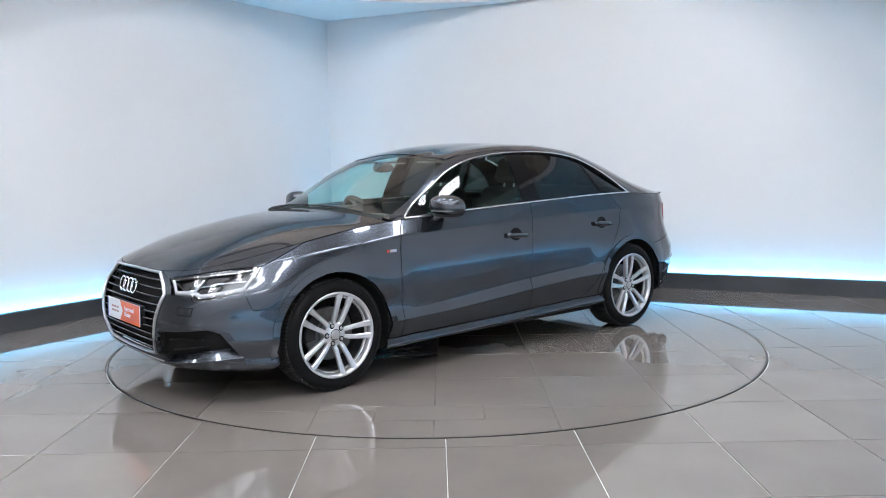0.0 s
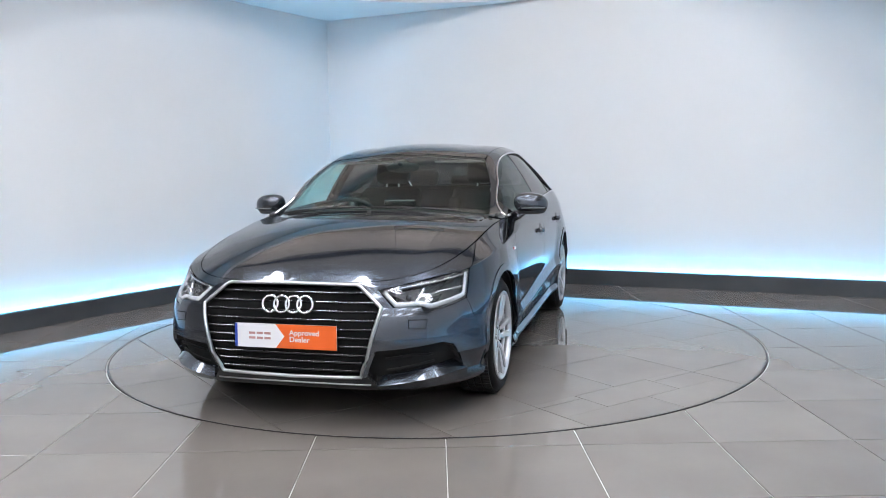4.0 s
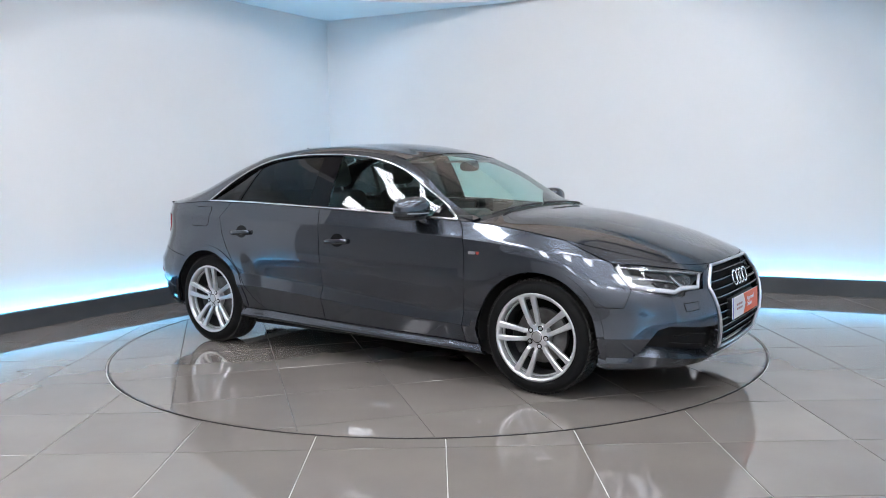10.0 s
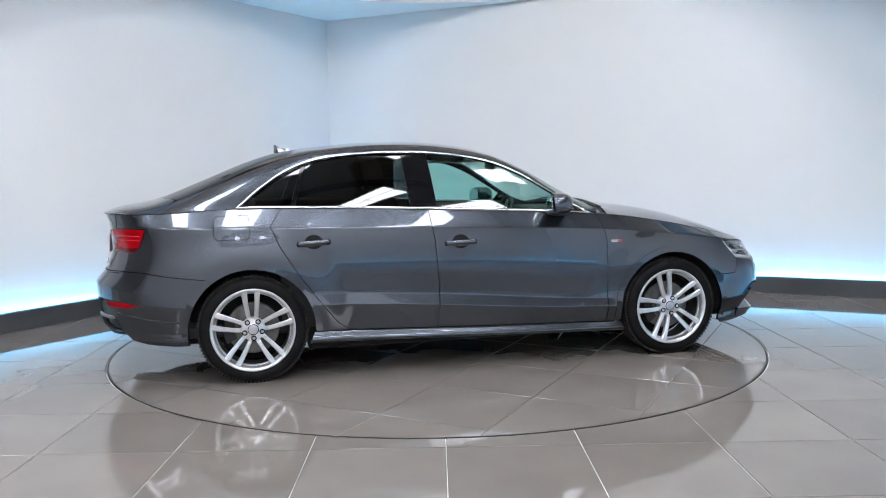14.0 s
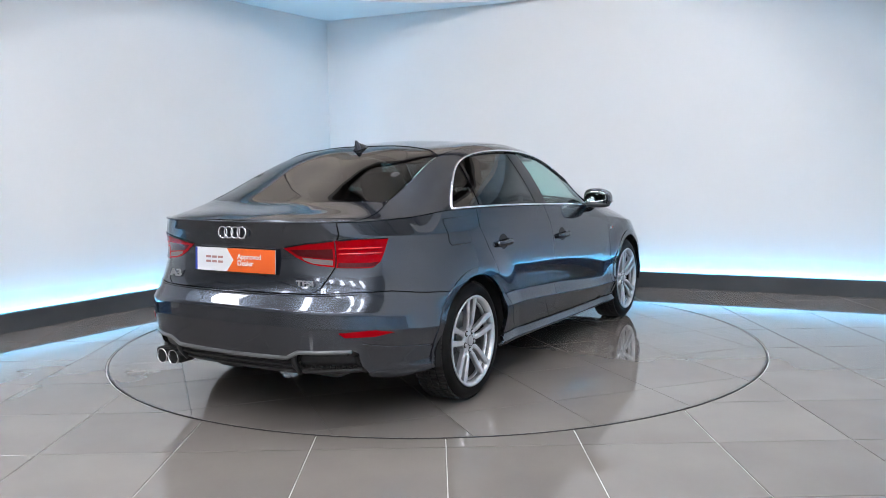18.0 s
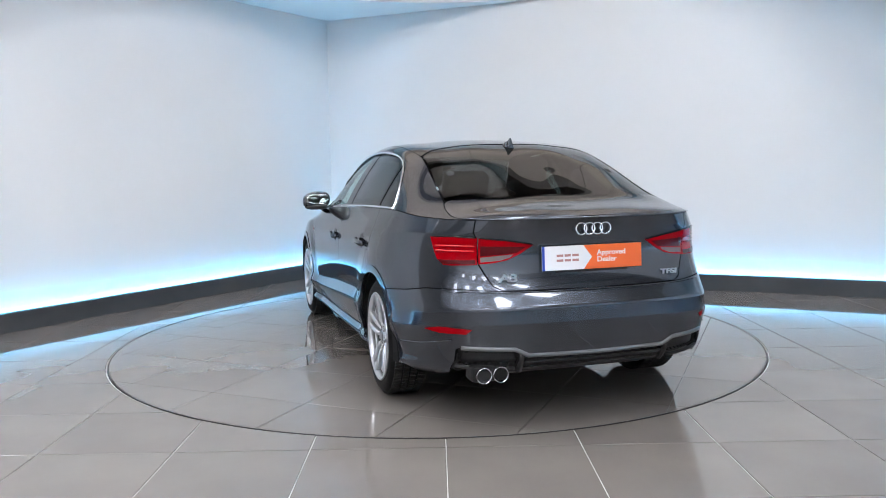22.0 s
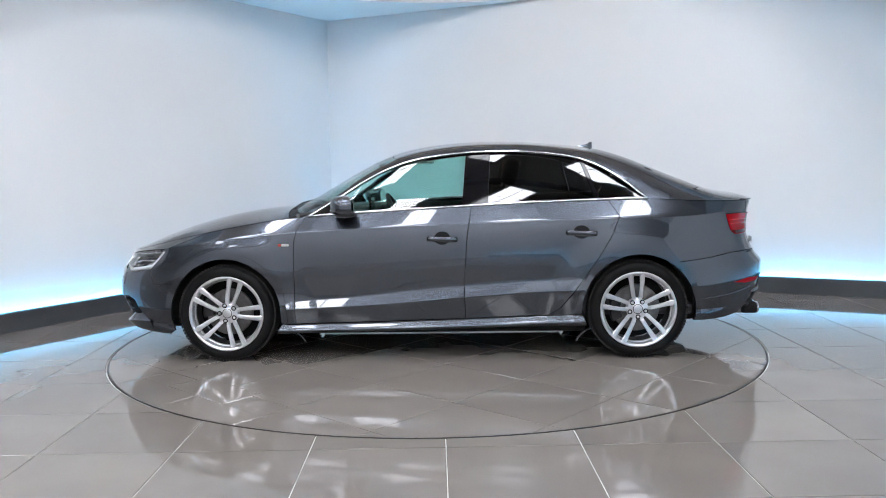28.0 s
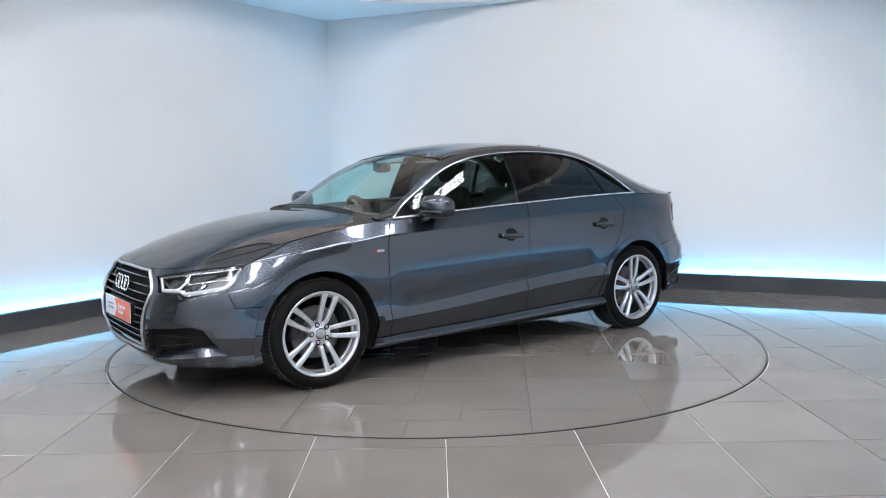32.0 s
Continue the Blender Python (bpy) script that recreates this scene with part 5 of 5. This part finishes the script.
            bmesh.ops.translate(bm, verts=bm.verts, vec=(c.x, c.y * sg, c.z))
            part("lens", bm, LENS, lamp, "dark glossy projector lens", True)
        # side badge
        c, n = on_side("x", 0.935, 0.755, 0.0)
        bm = box_bm(0.898, 0.945, -0.002, 0.003, 0.747, 0.763, 0.001)
        bmesh.ops.translate(bm, verts=bm.verts, vec=(0, c.y * sg, 0))
        b = part("wing_badge", bm, CHROME_DULL, car, "small bright badge on the wing")
        bm = box_bm(0.950, 0.968, -0.002, 0.003, 0.747, 0.763, 0.001)
        bmesh.ops.translate(bm, verts=bm.verts, vec=(0, c.y * sg, 0))
        part("red_square", bm, PLATE_RED, b, "small red square")


def rear_end(car):
    for sg in (1, -1):
        fl = sg < 0
        outer = [("x", -1.900, 0.907), ("r", 0.64, 0.912), ("r", 0.550, 0.906), ("r", 0.550, 0.777), ("r", 0.66, 0.772), ("x", -1.972, 0.774), ("x", -1.940, 0.800)]
        lamp = panel("tail_lamp", [(side, outline(*outer), 0.03, 0.012)], RED_GLASS, car, "red wrap-round tail lamp", flip=fl, lift=0.004, depth=0.012)
        inner = [("r", 0.544, 0.903), ("r", 0.42, 0.889), ("r", 0.295, 0.869), ("r", 0.33, 0.846), ("r", 0.36, 0.826), ("r", 0.42, 0.798), ("r", 0.48, 0.786), ("r", 0.544, 0.780)]
        lid = panel("tail_lamp", [(side, outline(*inner), 0.03, 0.012)], RED_GLASS, car, "red tail lamp on the boot lid", flip=fl, lift=0.004, depth=0.012)
        panel("reversing_lens", [(side, outline(("r", 0.535, 0.812), ("r", 0.39, 0.826), ("r", 0.405, 0.812), ("r", 0.45, 0.797), ("r", 0.535, 0.789)), 0.03, 0.012)], WHITE_LENS, lid, "clear reversing lens", flip=fl, lift=0.0055, depth=0.003)
        panel("dark_field", [(side, outline(("r", 0.535, 0.866), ("r", 0.33, 0.861), ("r", 0.375, 0.832), ("r", 0.535, 0.818)), 0.03, 0.012)], DARK_RED, lid, flip=fl, lift=0.0052, depth=0.003)
        panel("dark_field", [(side, outline(("x", -1.944, 0.800), ("r", 0.67, 0.797), ("r", 0.556, 0.800), ("r", 0.556, 0.780), ("r", 0.67, 0.777), ("x", -1.964, 0.780)), 0.03, 0.012)], DARK_RED, lamp, flip=fl, lift=0.0052, depth=0.003)
        for z in (0.842, 0.866):
            l = side_line([("r", 0.56, z), ("r", 0.66, z), ("x", -1.93, z)], 0.0045, 8)
            part("light_bar", tube_bm(flipped(l, sg), 0.0035, 6), BRIGHT_RED, lamp, "bright red light bar", True)
        l = side_line([("r", 0.555, 0.905), ("r", 0.64, 0.910), ("x", -1.903, 0.907)], 0.004, 8)
        part("lamp_edge", tube_bm(flipped(l, sg), 0.003, 6), GLOSS_BLACK, lamp, smooth=True)
        l = side_line([("r", 0.30, 0.871), ("r", 0.42, 0.891), ("r", 0.54, 0.904)], 0.004, 8)
        part("lamp_edge", tube_bm(flipped(l, sg), 0.003, 6), GLOSS_BLACK, lid, smooth=True)
        panel("reflector", [(side, outline(("r", 0.605, 0.487), ("r", 0.70, 0.492), ("x", -2.03, 0.490), ("x", -1.945, 0.472), ("x", -2.03, 0.460), ("r", 0.70, 0.462), ("r", 0.625, 0.464)), 0.03, 0.012)], RED_GLASS, car, "red rear reflector", flip=fl, lift=0.003, depth=0.01)
        crease = side_line([("x", -1.72, 0.375), ("x", -1.90, 0.392), ("x", -2.03, 0.418), ("r", 0.68, 0.43)], 0.0, 8)
        part("bumper_crease", tube_bm(flipped(crease, sg), 0.005, 6), PAINT, car, "painted bumper edge", True)
        # diffuser pods and bars
        pod = [("r", 0.648, 0.385), ("r", 0.415, 0.380), ("r", 0.40, 0.30), ("r", 0.652, 0.305)]
        panel("diffuser_pod", [(side, outline(*pod), 0.03, 0.012)], SHADOW_BLACK, car, "black bumper recess", flip=fl, lift=-0.035, depth=-0.02)
        l = side_line([("r", 0.385, 0.37), ("r", 0.375, 0.27)], -0.008, 6)
        part("diffuser_fin", tube_bm(flipped(l, sg), 0.013, 6), BLACK, car, "black diffuser fin", True)
        c = side_line([("r", 0.658, 0.300), ("r", 0.40, 0.288)], -0.004, 8)
        part("diffuser_edge", tube_bm(flipped(c, sg), 0.009, 6), BLACK, car, smooth=True)
    strip = side_line([("r", 0.640, 0.396), ("r", 0.53, 0.395), ("r", 0.415, 0.393), ("r", 0.352, 0.362), ("r", 0.0, 0.357)], 0.003, 6)
    part("diffuser_trim", tube_bm(strip + [Vector((p.x, -p.y, p.z)) for p in strip[-2::-1]], 0.010, 8, squash=(0.6, 1.0)), TRIM_GREY, car, "light grey trim line over the diffuser", True)
    for z in (0.315, 0.285):
        l = side_line([("r", 0.36, z), ("r", 0.0, z)], -0.012, 8)
        part("diffuser_bar", tube_bm(l + [Vector((p.x, -p.y, p.z)) for p in l[-2::-1]], 0.007, 6), BLACK, car, smooth=True)
    for y in (0.553, 0.470):
        bm = lathe_bm([(0.026, 0.22), (0.0345, 0.22), (0.0375, 0.02), (0.0385, 0.004), (0.037, 0.0), (0.034, 0.004), (0.032, 0.05), (0.030, 0.20), (0.0005, 0.20)], 32, "x")
        bmesh.ops.transform(bm, matrix=pose(-2.170, y, 0.268), verts=bm.verts)
        part("tailpipe", bm, CHROME, car, "round chrome tailpipe", True)
    part("exhaust_surround", box_bm(-2.16, -2.05, 0.42, 0.61, 0.235, 0.31, 0.02), SHADOW_BLACK, car, "black recess round the tailpipes")
    part("rear_silencer", box_bm(-1.95, -1.60, -0.45, 0.55, 0.20, 0.31, 0.05, segments=4), DISC_STEEL, car, "dull steel silencer")
    four_rings(car, facing(-2.178, 0, 0.936, False, 4), 0.0275, 0.0415, 0.0045)
    dealer_plate(car, facing(-2.172, 0, 0.801, False, 3))
    part("plate_holder", box_bm(-2.166, -2.14, -0.19, 0.19, 0.730, 0.80, 0.003), BLACK, car, "black plate holder")
    text_part("A3", 0.062, CHROME_DULL, car, facing(-2.158, 0.425, 0.716, False, -2) @ Matrix.Rotation(math.radians(-5), 4, "Y") @ Matrix.Diagonal((1.25, 0.8, 1, 1)), 0.003, 0.0016, "boot_lettering", "chrome letters on the boot lid")
    text_part("TFSI", 0.043, CHROME_DULL, car, facing(-2.158, -0.425, 0.707, False, -2) @ Matrix.Rotation(math.radians(5), 4, "Y") @ Matrix.Diagonal((1.25, 0.8, 1, 1)), 0.003, 0.0010, "boot_lettering", "chrome letters on the boot lid")
    # lip of the boot lid
    line = []
    for y in np.linspace(-0.60, 0.60, 45):
        x = belt_x(abs(y), True)
        line.append(Vector((x + 0.002, y, float(belt_z(x)) + 0.004)))
    part("boot_spoiler", tube_bm(line, 0.008, 10, squash=(1.4, 0.75)), PAINT, car, "painted lip spoiler on the boot lid", True)
    lower = side_line([("r", 0.64, 0.655), ("r", 0.0, 0.650)], 0.001, 12)
    part("bumper_trim", tube_bm(lower + [Vector((p.x, -p.y, p.z)) for p in lower[-2::-1]], 0.004, 6), PAINT, car, smooth=True)
    # filler flap on the right flank
    flap = [("x", -1.335, 0.972), ("x", -1.322, 0.955), ("x", -1.318, 0.86), ("x", -1.335, 0.842), ("x", -1.50, 0.842), ("x", -1.517, 0.86), ("x", -1.513, 0.955), ("x", -1.497, 0.972)]
    f = panel("filler_flap", [(side, outline(*flap), 0.02, 0.012)], PAINT, car, "painted fuel filler flap", flip=True, lift=0.0022, depth=0.002)
    panel("flap_joint", [(side, inset(outline(*flap), -0.0035), 0.02, 0.012)], SHADOW_BLACK, f, "dark joint round the flap", flip=True, lift=0.0006, depth=0)
    # roof aerial
    bm = bmesh.new()
    rows = []
    for x, hw, z in ((-1.030, 0.006, 0.004), (-1.07, 0.022, 0.018), (-1.115, 0.022, 0.034), (-1.135, 0.010, 0.054), (-1.148, 0.007, 0.056), (-1.150, 0.020, 0.012)):
        base = float(CENTRE_Z(x))
        rows.append([bm.verts.new((x, -hw, base - 0.006)), bm.verts.new((x, -hw * 0.25, base + z)), bm.verts.new((x, hw * 0.25, base + z)), bm.verts.new((x, hw, base - 0.006))])
    for p, q in zip(rows, rows[1:]):
        for k in range(3):
            bm.faces.new((p[k], p[k + 1], q[k + 1], q[k]))
    bm.faces.new(rows[0])
    bm.faces.new(rows[-1][::-1])
    bmesh.ops.recalc_face_normals(bm, faces=bm.faces)
    part("aerial", bm, PAINT, car, "grey shark-fin roof aerial")


def superellipsoid(c, h, n=2.6, front=None):
    """A rounded pod with half sizes h about c."""
    bm = bmesh.new()
    bmesh.ops.create_uvsphere(bm, u_segments=36, v_segments=20, radius=1)
    for v in bm.verts:
        s = (abs(v.co.x) ** n + abs(v.co.y) ** n + abs(v.co.z) ** n) ** (-1 / n)
        v.co = Vector((c[0] + v.co.x * s * h[0], c[1] + v.co.y * s * h[1], c[2] + v.co.z * s * h[2]))
    return bm


def side_details(car):
    for sg in (1, -1):
        # door mirror
        mirror = empty("door_mirror")
        mirror.parent = car
        bm = superellipsoid((0.545, 0.905, 0.995), (0.085, 0.105, 0.066))
        for v in bm.verts:
            out = (v.co.y - 0.80) / 0.21
            if v.co.x < 0.505:
                v.co.x = 0.505 - (0.505 - v.co.x) * 0.12
            v.co.x -= 0.035 * out * out
            v.co.z += 0.010 * (1 - out) - 0.012 * max(0, out - 0.5)
            if v.co.z < 0.965:
                v.co.z = 0.965 - (0.965 - v.co.z) * 0.75
            v.co.y *= sg
        part("housing", bm, PAINT, mirror, "painted mirror housing", True)
        bm = superellipsoid((0.537, 0.905, 0.948), (0.070, 0.088, 0.020))
        for v in bm.verts:
            out = (v.co.y - 0.80) / 0.21
            v.co.x -= 0.035 * out * out
            v.co.y *= sg
        part("lower_cover", bm, BLACK, mirror, "black lower mirror cover", True)
        bm = superellipsoid((0.490, 0.900, 0.995), (0.006, 0.086, 0.050), 3)
        for v in bm.verts:
            out = (v.co.y - 0.80) / 0.21
            v.co.x -= 0.035 * out * out
            v.co.y *= sg
        part("mirror_glass", bm, MIRROR, mirror, "silvered mirror glass", True)
        part("stalk", tube_bm([(0.585, 0.80 * sg, 0.905), (0.575, 0.835 * sg, 0.918), (0.555, 0.865 * sg, 0.945), (0.55, 0.875 * sg, 0.965)], 0.022, 10, squash=(1, 0.8)), PAINT, mirror, "painted mirror stalk", True)
        part("indicator", tube_bm([(0.628 - 0.035 * ((y - 0.80) / 0.21) ** 2 - 0.9 * max(0, y - 0.955) ** 1.2, y * sg, 0.972) for y in np.linspace(0.86, 0.998, 12)], 0.004, 6), TRIM_GREY, mirror, "slim side indicator", True)
        # door handles
        for x, z in ((-0.08, 0.785), (-0.958, 0.812)):
            c, n = on_side("x", x, z)
            handle = empty("door_handle")
            handle.parent = car
            # flat oval on the door, its black standing for the recess's shade
            oval = [("x", x + math.cos(a) * 0.052, z + 0.002 + math.sin(a) * 0.042) for a in (-k * math.tau / 28 for k in range(28))]
            panel("recess_shade", [(side, outline(*oval), 0.02, 0.012)], GLOSS_BLACK, handle, "flat dark oval for the shaded handle recess", flip=sg < 0, lift=0.0012, depth=0.002)
            pts = []
            for k in range(15):
                s = -1 + 2 * k / 14
                pts.append((x + s * 0.092, (side_y(x + s * 0.092, z) + 0.010 + 0.018 * (1 - s ** 4)) * sg, z - 0.003 + 0.004 * s))
            part("grip", tube_bm(pts, 0.0165, 10, squash=(0.6, 1.0)), PAINT, handle, "painted door grip", True)
            part("grip_edge", tube_bm([(p[0], p[1] - 0.002 * sg, p[2] - 0.0155) for p in pts[4:-4]], 0.0022, 6), CHROME, handle, "bright lower edge of the grip", True)
        # dark lower edge of the doors' glass at the mirror corner
        tri = [("z", 0.765, 0.938), ("z", 0.63, 1.022), ("z", 0.60, 0.949)]
        panel("mirror_base", [(top, top_outline(*tri), 0.03, 0.03)], GLOSS_BLACK, car, "black mirror triangle", flip=sg < 0, lift=0.001)


def side_y(x, z):
    a = outline(("x", x, z))[0]
    return float(side(np.array([a[0]]), np.array([a[1]]))[0][1])


def pillow(x0, x1, y0, y1, z0, z1, bevel, m=None):
    bm = box_bm(x0, x1, y0, y1, z0, z1, bevel, segments=4)
    if m:
        bmesh.ops.transform(bm, matrix=m, verts=bm.verts)
    return bm


def interior(car):
    cabin = part("cabin_floor", box_bm(-1.75, 0.98, -0.74, 0.74, 0.26, 0.33, 0.02), DASH, car, "dark cabin floor")
    # dashboard with its hood
    dash = box_bm(0.42, 0.98, -0.72, 0.72, 0.62, 0.925, 0.05, segments=4)
    dash = part("dashboard", dash, DASH, car, "dark soft dashboard", True)
    part("instrument_hood", pillow(0.40, 0.66, -0.54, -0.20, 0.90, 0.965, 0.028), DASH, dash, smooth=True)
    part("centre_screen", box_bm(0.455, 0.470, -0.10, 0.12, 0.925, 1.02, 0.006), GLOSS_BLACK, dash, "raised centre screen")
    for y in (-0.62, -0.11, 0.11, 0.62):
        bm = lathe_bm([(0.0005, 0.0), (0.026, 0.0), (0.036, 0.004), (0.038, -0.02)], 24, "x")
        bmesh.ops.transform(bm, matrix=pose(0.425, y, 0.83, 0, 0, 180), verts=bm.verts)
        part("air_vent", bm, TRIM_GREY, dash, "round air vent", True)
    m = pose(0.30, -0.37, 0.865) @ Matrix.Rotation(math.radians(-62), 4, "Y")
    wheel_ = part("steering_wheel", ring_bm((0, 0, 0), 0.178, 0.016, m, 1.0), SEAT, car, "dark leather steering wheel", True)
    for a in (0, 90, 180):
        c, s = math.cos(math.radians(a)), math.sin(math.radians(a))
        part("spoke", tube_bm([m @ Vector((s * 0.03, c * 0.03, -0.01)), m @ Vector((s * 0.17, c * 0.17, 0))], 0.014, 8, squash=(1.4, 0.7)), TRIM_GREY, wheel_, smooth=True)
    hubm = lathe_bm([(0.0005, 0.012), (0.05, 0.008), (0.062, -0.006), (0.06, -0.03)], 28, "z")
    bmesh.ops.transform(hubm, matrix=m, verts=hubm.verts)
    part("wheel_hub", hubm, DASH, wheel_, smooth=True)
    for y in (-0.37, 0.37):
        seat = empty("front_seat")
        seat.parent = car
        part("cushion", pillow(-0.36, 0.16, y - 0.25, y + 0.25, 0.42, 0.56, 0.05), SEAT, seat, smooth=True)
        lean = Matrix.Translation((-0.34, 0, 0.50)) @ Matrix.Rotation(math.radians(-17), 4, "Y")
        part("backrest", pillow(-0.06, 0.08, y - 0.24, y + 0.24, 0.0, 0.60, 0.06, lean), SEAT, seat, smooth=True)
        for s in (-1, 1):
            part("bolster", pillow(-0.02, 0.13, y + s * 0.20 - 0.045, y + s * 0.20 + 0.045, 0.05, 0.50, 0.035, lean), SEAT, seat, smooth=True)
        part("headrest", pillow(-0.035, 0.065, y - 0.135, y + 0.135, 0.63, 0.82, 0.045, lean), SEAT, seat, smooth=True)
        for s in (-0.05, 0.05):
            part("headrest_post", tube_bm([lean @ Vector((0.01, y + s, 0.58)), lean @ Vector((0.01, y + s, 0.68))], 0.006, 8), CHROME_DULL, seat, smooth=True)
    bench = empty("rear_bench")
    bench.parent = car
    part("cushion", pillow(-1.18, -0.66, -0.64, 0.64, 0.42, 0.60, 0.06), SEAT, bench, smooth=True)
    lean = Matrix.Translation((-1.18, 0, 0.56)) @ Matrix.Rotation(math.radians(-24), 4, "Y")
    part("backrest", pillow(-0.06, 0.08, -0.64, 0.64, 0.0, 0.54, 0.05, lean), SEAT, bench, smooth=True)
    for y, h in ((-0.38, 0.70), (0.0, 0.64), (0.38, 0.70)):
        part("headrest", pillow(-0.04, 0.06, y - 0.125, y + 0.125, 0.55, h, 0.035, lean), SEAT, bench, smooth=True)
    part("parcel_shelf", box_bm(-1.88, -1.36, -0.60, 0.60, 0.985, 1.000, 0.005), DASH, car, "dark parcel shelf")
    def inner_roof(pts):
        return (top, top_outline(*pts), 0.05, 0.04)
    panel("headlining", [inner_roof([("q", 0.24, 1), ("y", 0.22, 0.52)] + [("y", x, 0.53) for x in (0.0, -0.4, -0.8)] + [("y", -1.02, 0.51), ("q", -1.0, 1)])], LINING, car, "pale grey roof lining", mirror=True, lift=-0.035, depth=0)
    bm = superellipsoid((0.36, 0.0, 1.235), (0.018, 0.115, 0.034))
    mir = part("rear_view_mirror", bm, BLACK, car, "dark rear-view mirror", True)
    part("mirror_foot", tube_bm([(0.37, 0, 1.25), (0.42, 0, 1.262)], 0.014, 8), BLACK, mir, smooth=True)
    for y in (-0.36, 0.36):
        part("sun_visor", pillow(0.02, 0.20, y - 0.18, y + 0.18, 1.262, 1.278, 0.008), LINING, car, "pale grey sun visor", True)
    for sg in (1, -1):
        part("door_card", box_bm(-1.15, 0.85, min(0.755 * sg, 0.735 * sg), max(0.755 * sg, 0.735 * sg), 0.32, 0.955, 0.008), DASH, car, "dark inner door trim")
    # wipers on the windscreen's foot
    for y0, y1, x1 in ((-0.62, -0.05, 0.915), (-0.02, 0.55, 0.90)):
        pts = []
        for k in range(12):
            y = y0 + (y1 - y0) * k / 11
            p = top(np.array([0.935 - 0.05 * abs(y) ** 2 * 1.2]), q_of("y", np.array([0.935 - 0.05 * abs(y) ** 2 * 1.2]), np.array([abs(y)])))[0]
            pts.append((p[0], y, p[2] + 0.006))
        wiper = part("wiper", tube_bm(pts, 0.007, 6), BLACK, car, "black windscreen wiper", True)
        part("wiper_arm", tube_bm([(pts[6][0], pts[6][1], pts[6][2] + 0.004), (0.955, y0 + 0.05, 0.955)], 0.006, 6), BLACK, wiper, smooth=True)


def build_car():
    car = empty("car", "dark metallic grey four-door saloon car standing on the turntable", "car")
    body_panels(car)
    wheels(car)
    front_end(car)
    rear_end(car)
    side_details(car)
    interior(car)
    underbody = box_bm(-1.0, 0.98, -0.745, 0.745, 0.155, 0.30, 0.02)
    box_bm(-1.75, -1.0, -0.56, 0.56, 0.19, 0.30, 0.02, underbody)
    box_bm(0.98, 1.85, -0.56, 0.56, 0.175, 0.30, 0.02, underbody)
    part("underbody", underbody, SHADOW_BLACK, car, "dark underbody")
    return car


# ---- building ----
room()
light_panels()
ground = floor_sheet()
table = turntable()
car = build_car()
tile_floor(ground)

RATE, START = 11.8146, -153.152


def heading(t):
    """The car's heading in degrees: a slow start, a steady turn, a slow stop."""
    if t < 2.5:
        return float(curve((0, -140.77), (0.5, -140.25), (1, -138.15), (1.5, -134.45), (2, -129.4), (2.5, -123.62), (3, -117.71))(t))
    if t > 30:
        return float(curve((29.5, 195.38), (30, 201.29), (30.5, 206.6), (31, 211.0), (31.5, 214.0), (32, 215.6))(t))
    return START + RATE * t


CAR_AT = (0.0136, -0.1244)


def motions():
    times = [0, 0.25, 0.5, 0.75, 1, 1.25, 1.5, 1.75, 2, 2.25, 2.5] + [3 + 0.5 * k for k in range(55)] + [30.25, 30.5, 30.75, 31, 31.25, 31.5, 31.75, 32]
    rows_car, rows_table = [], []
    for t in times:
        h = heading(t)
        c, s = math.cos(math.radians(h)), math.sin(math.radians(h))
        rows_table.append((t, pose(0, 0, 0, 0, 0, h)))
        rows_car.append((t, pose(c * CAR_AT[0] - s * CAR_AT[1], s * CAR_AT[0] + c * CAR_AT[1], 0, 0, 0, h)))
    walk(table, rows_table)
    walk(car, rows_car)


motions()
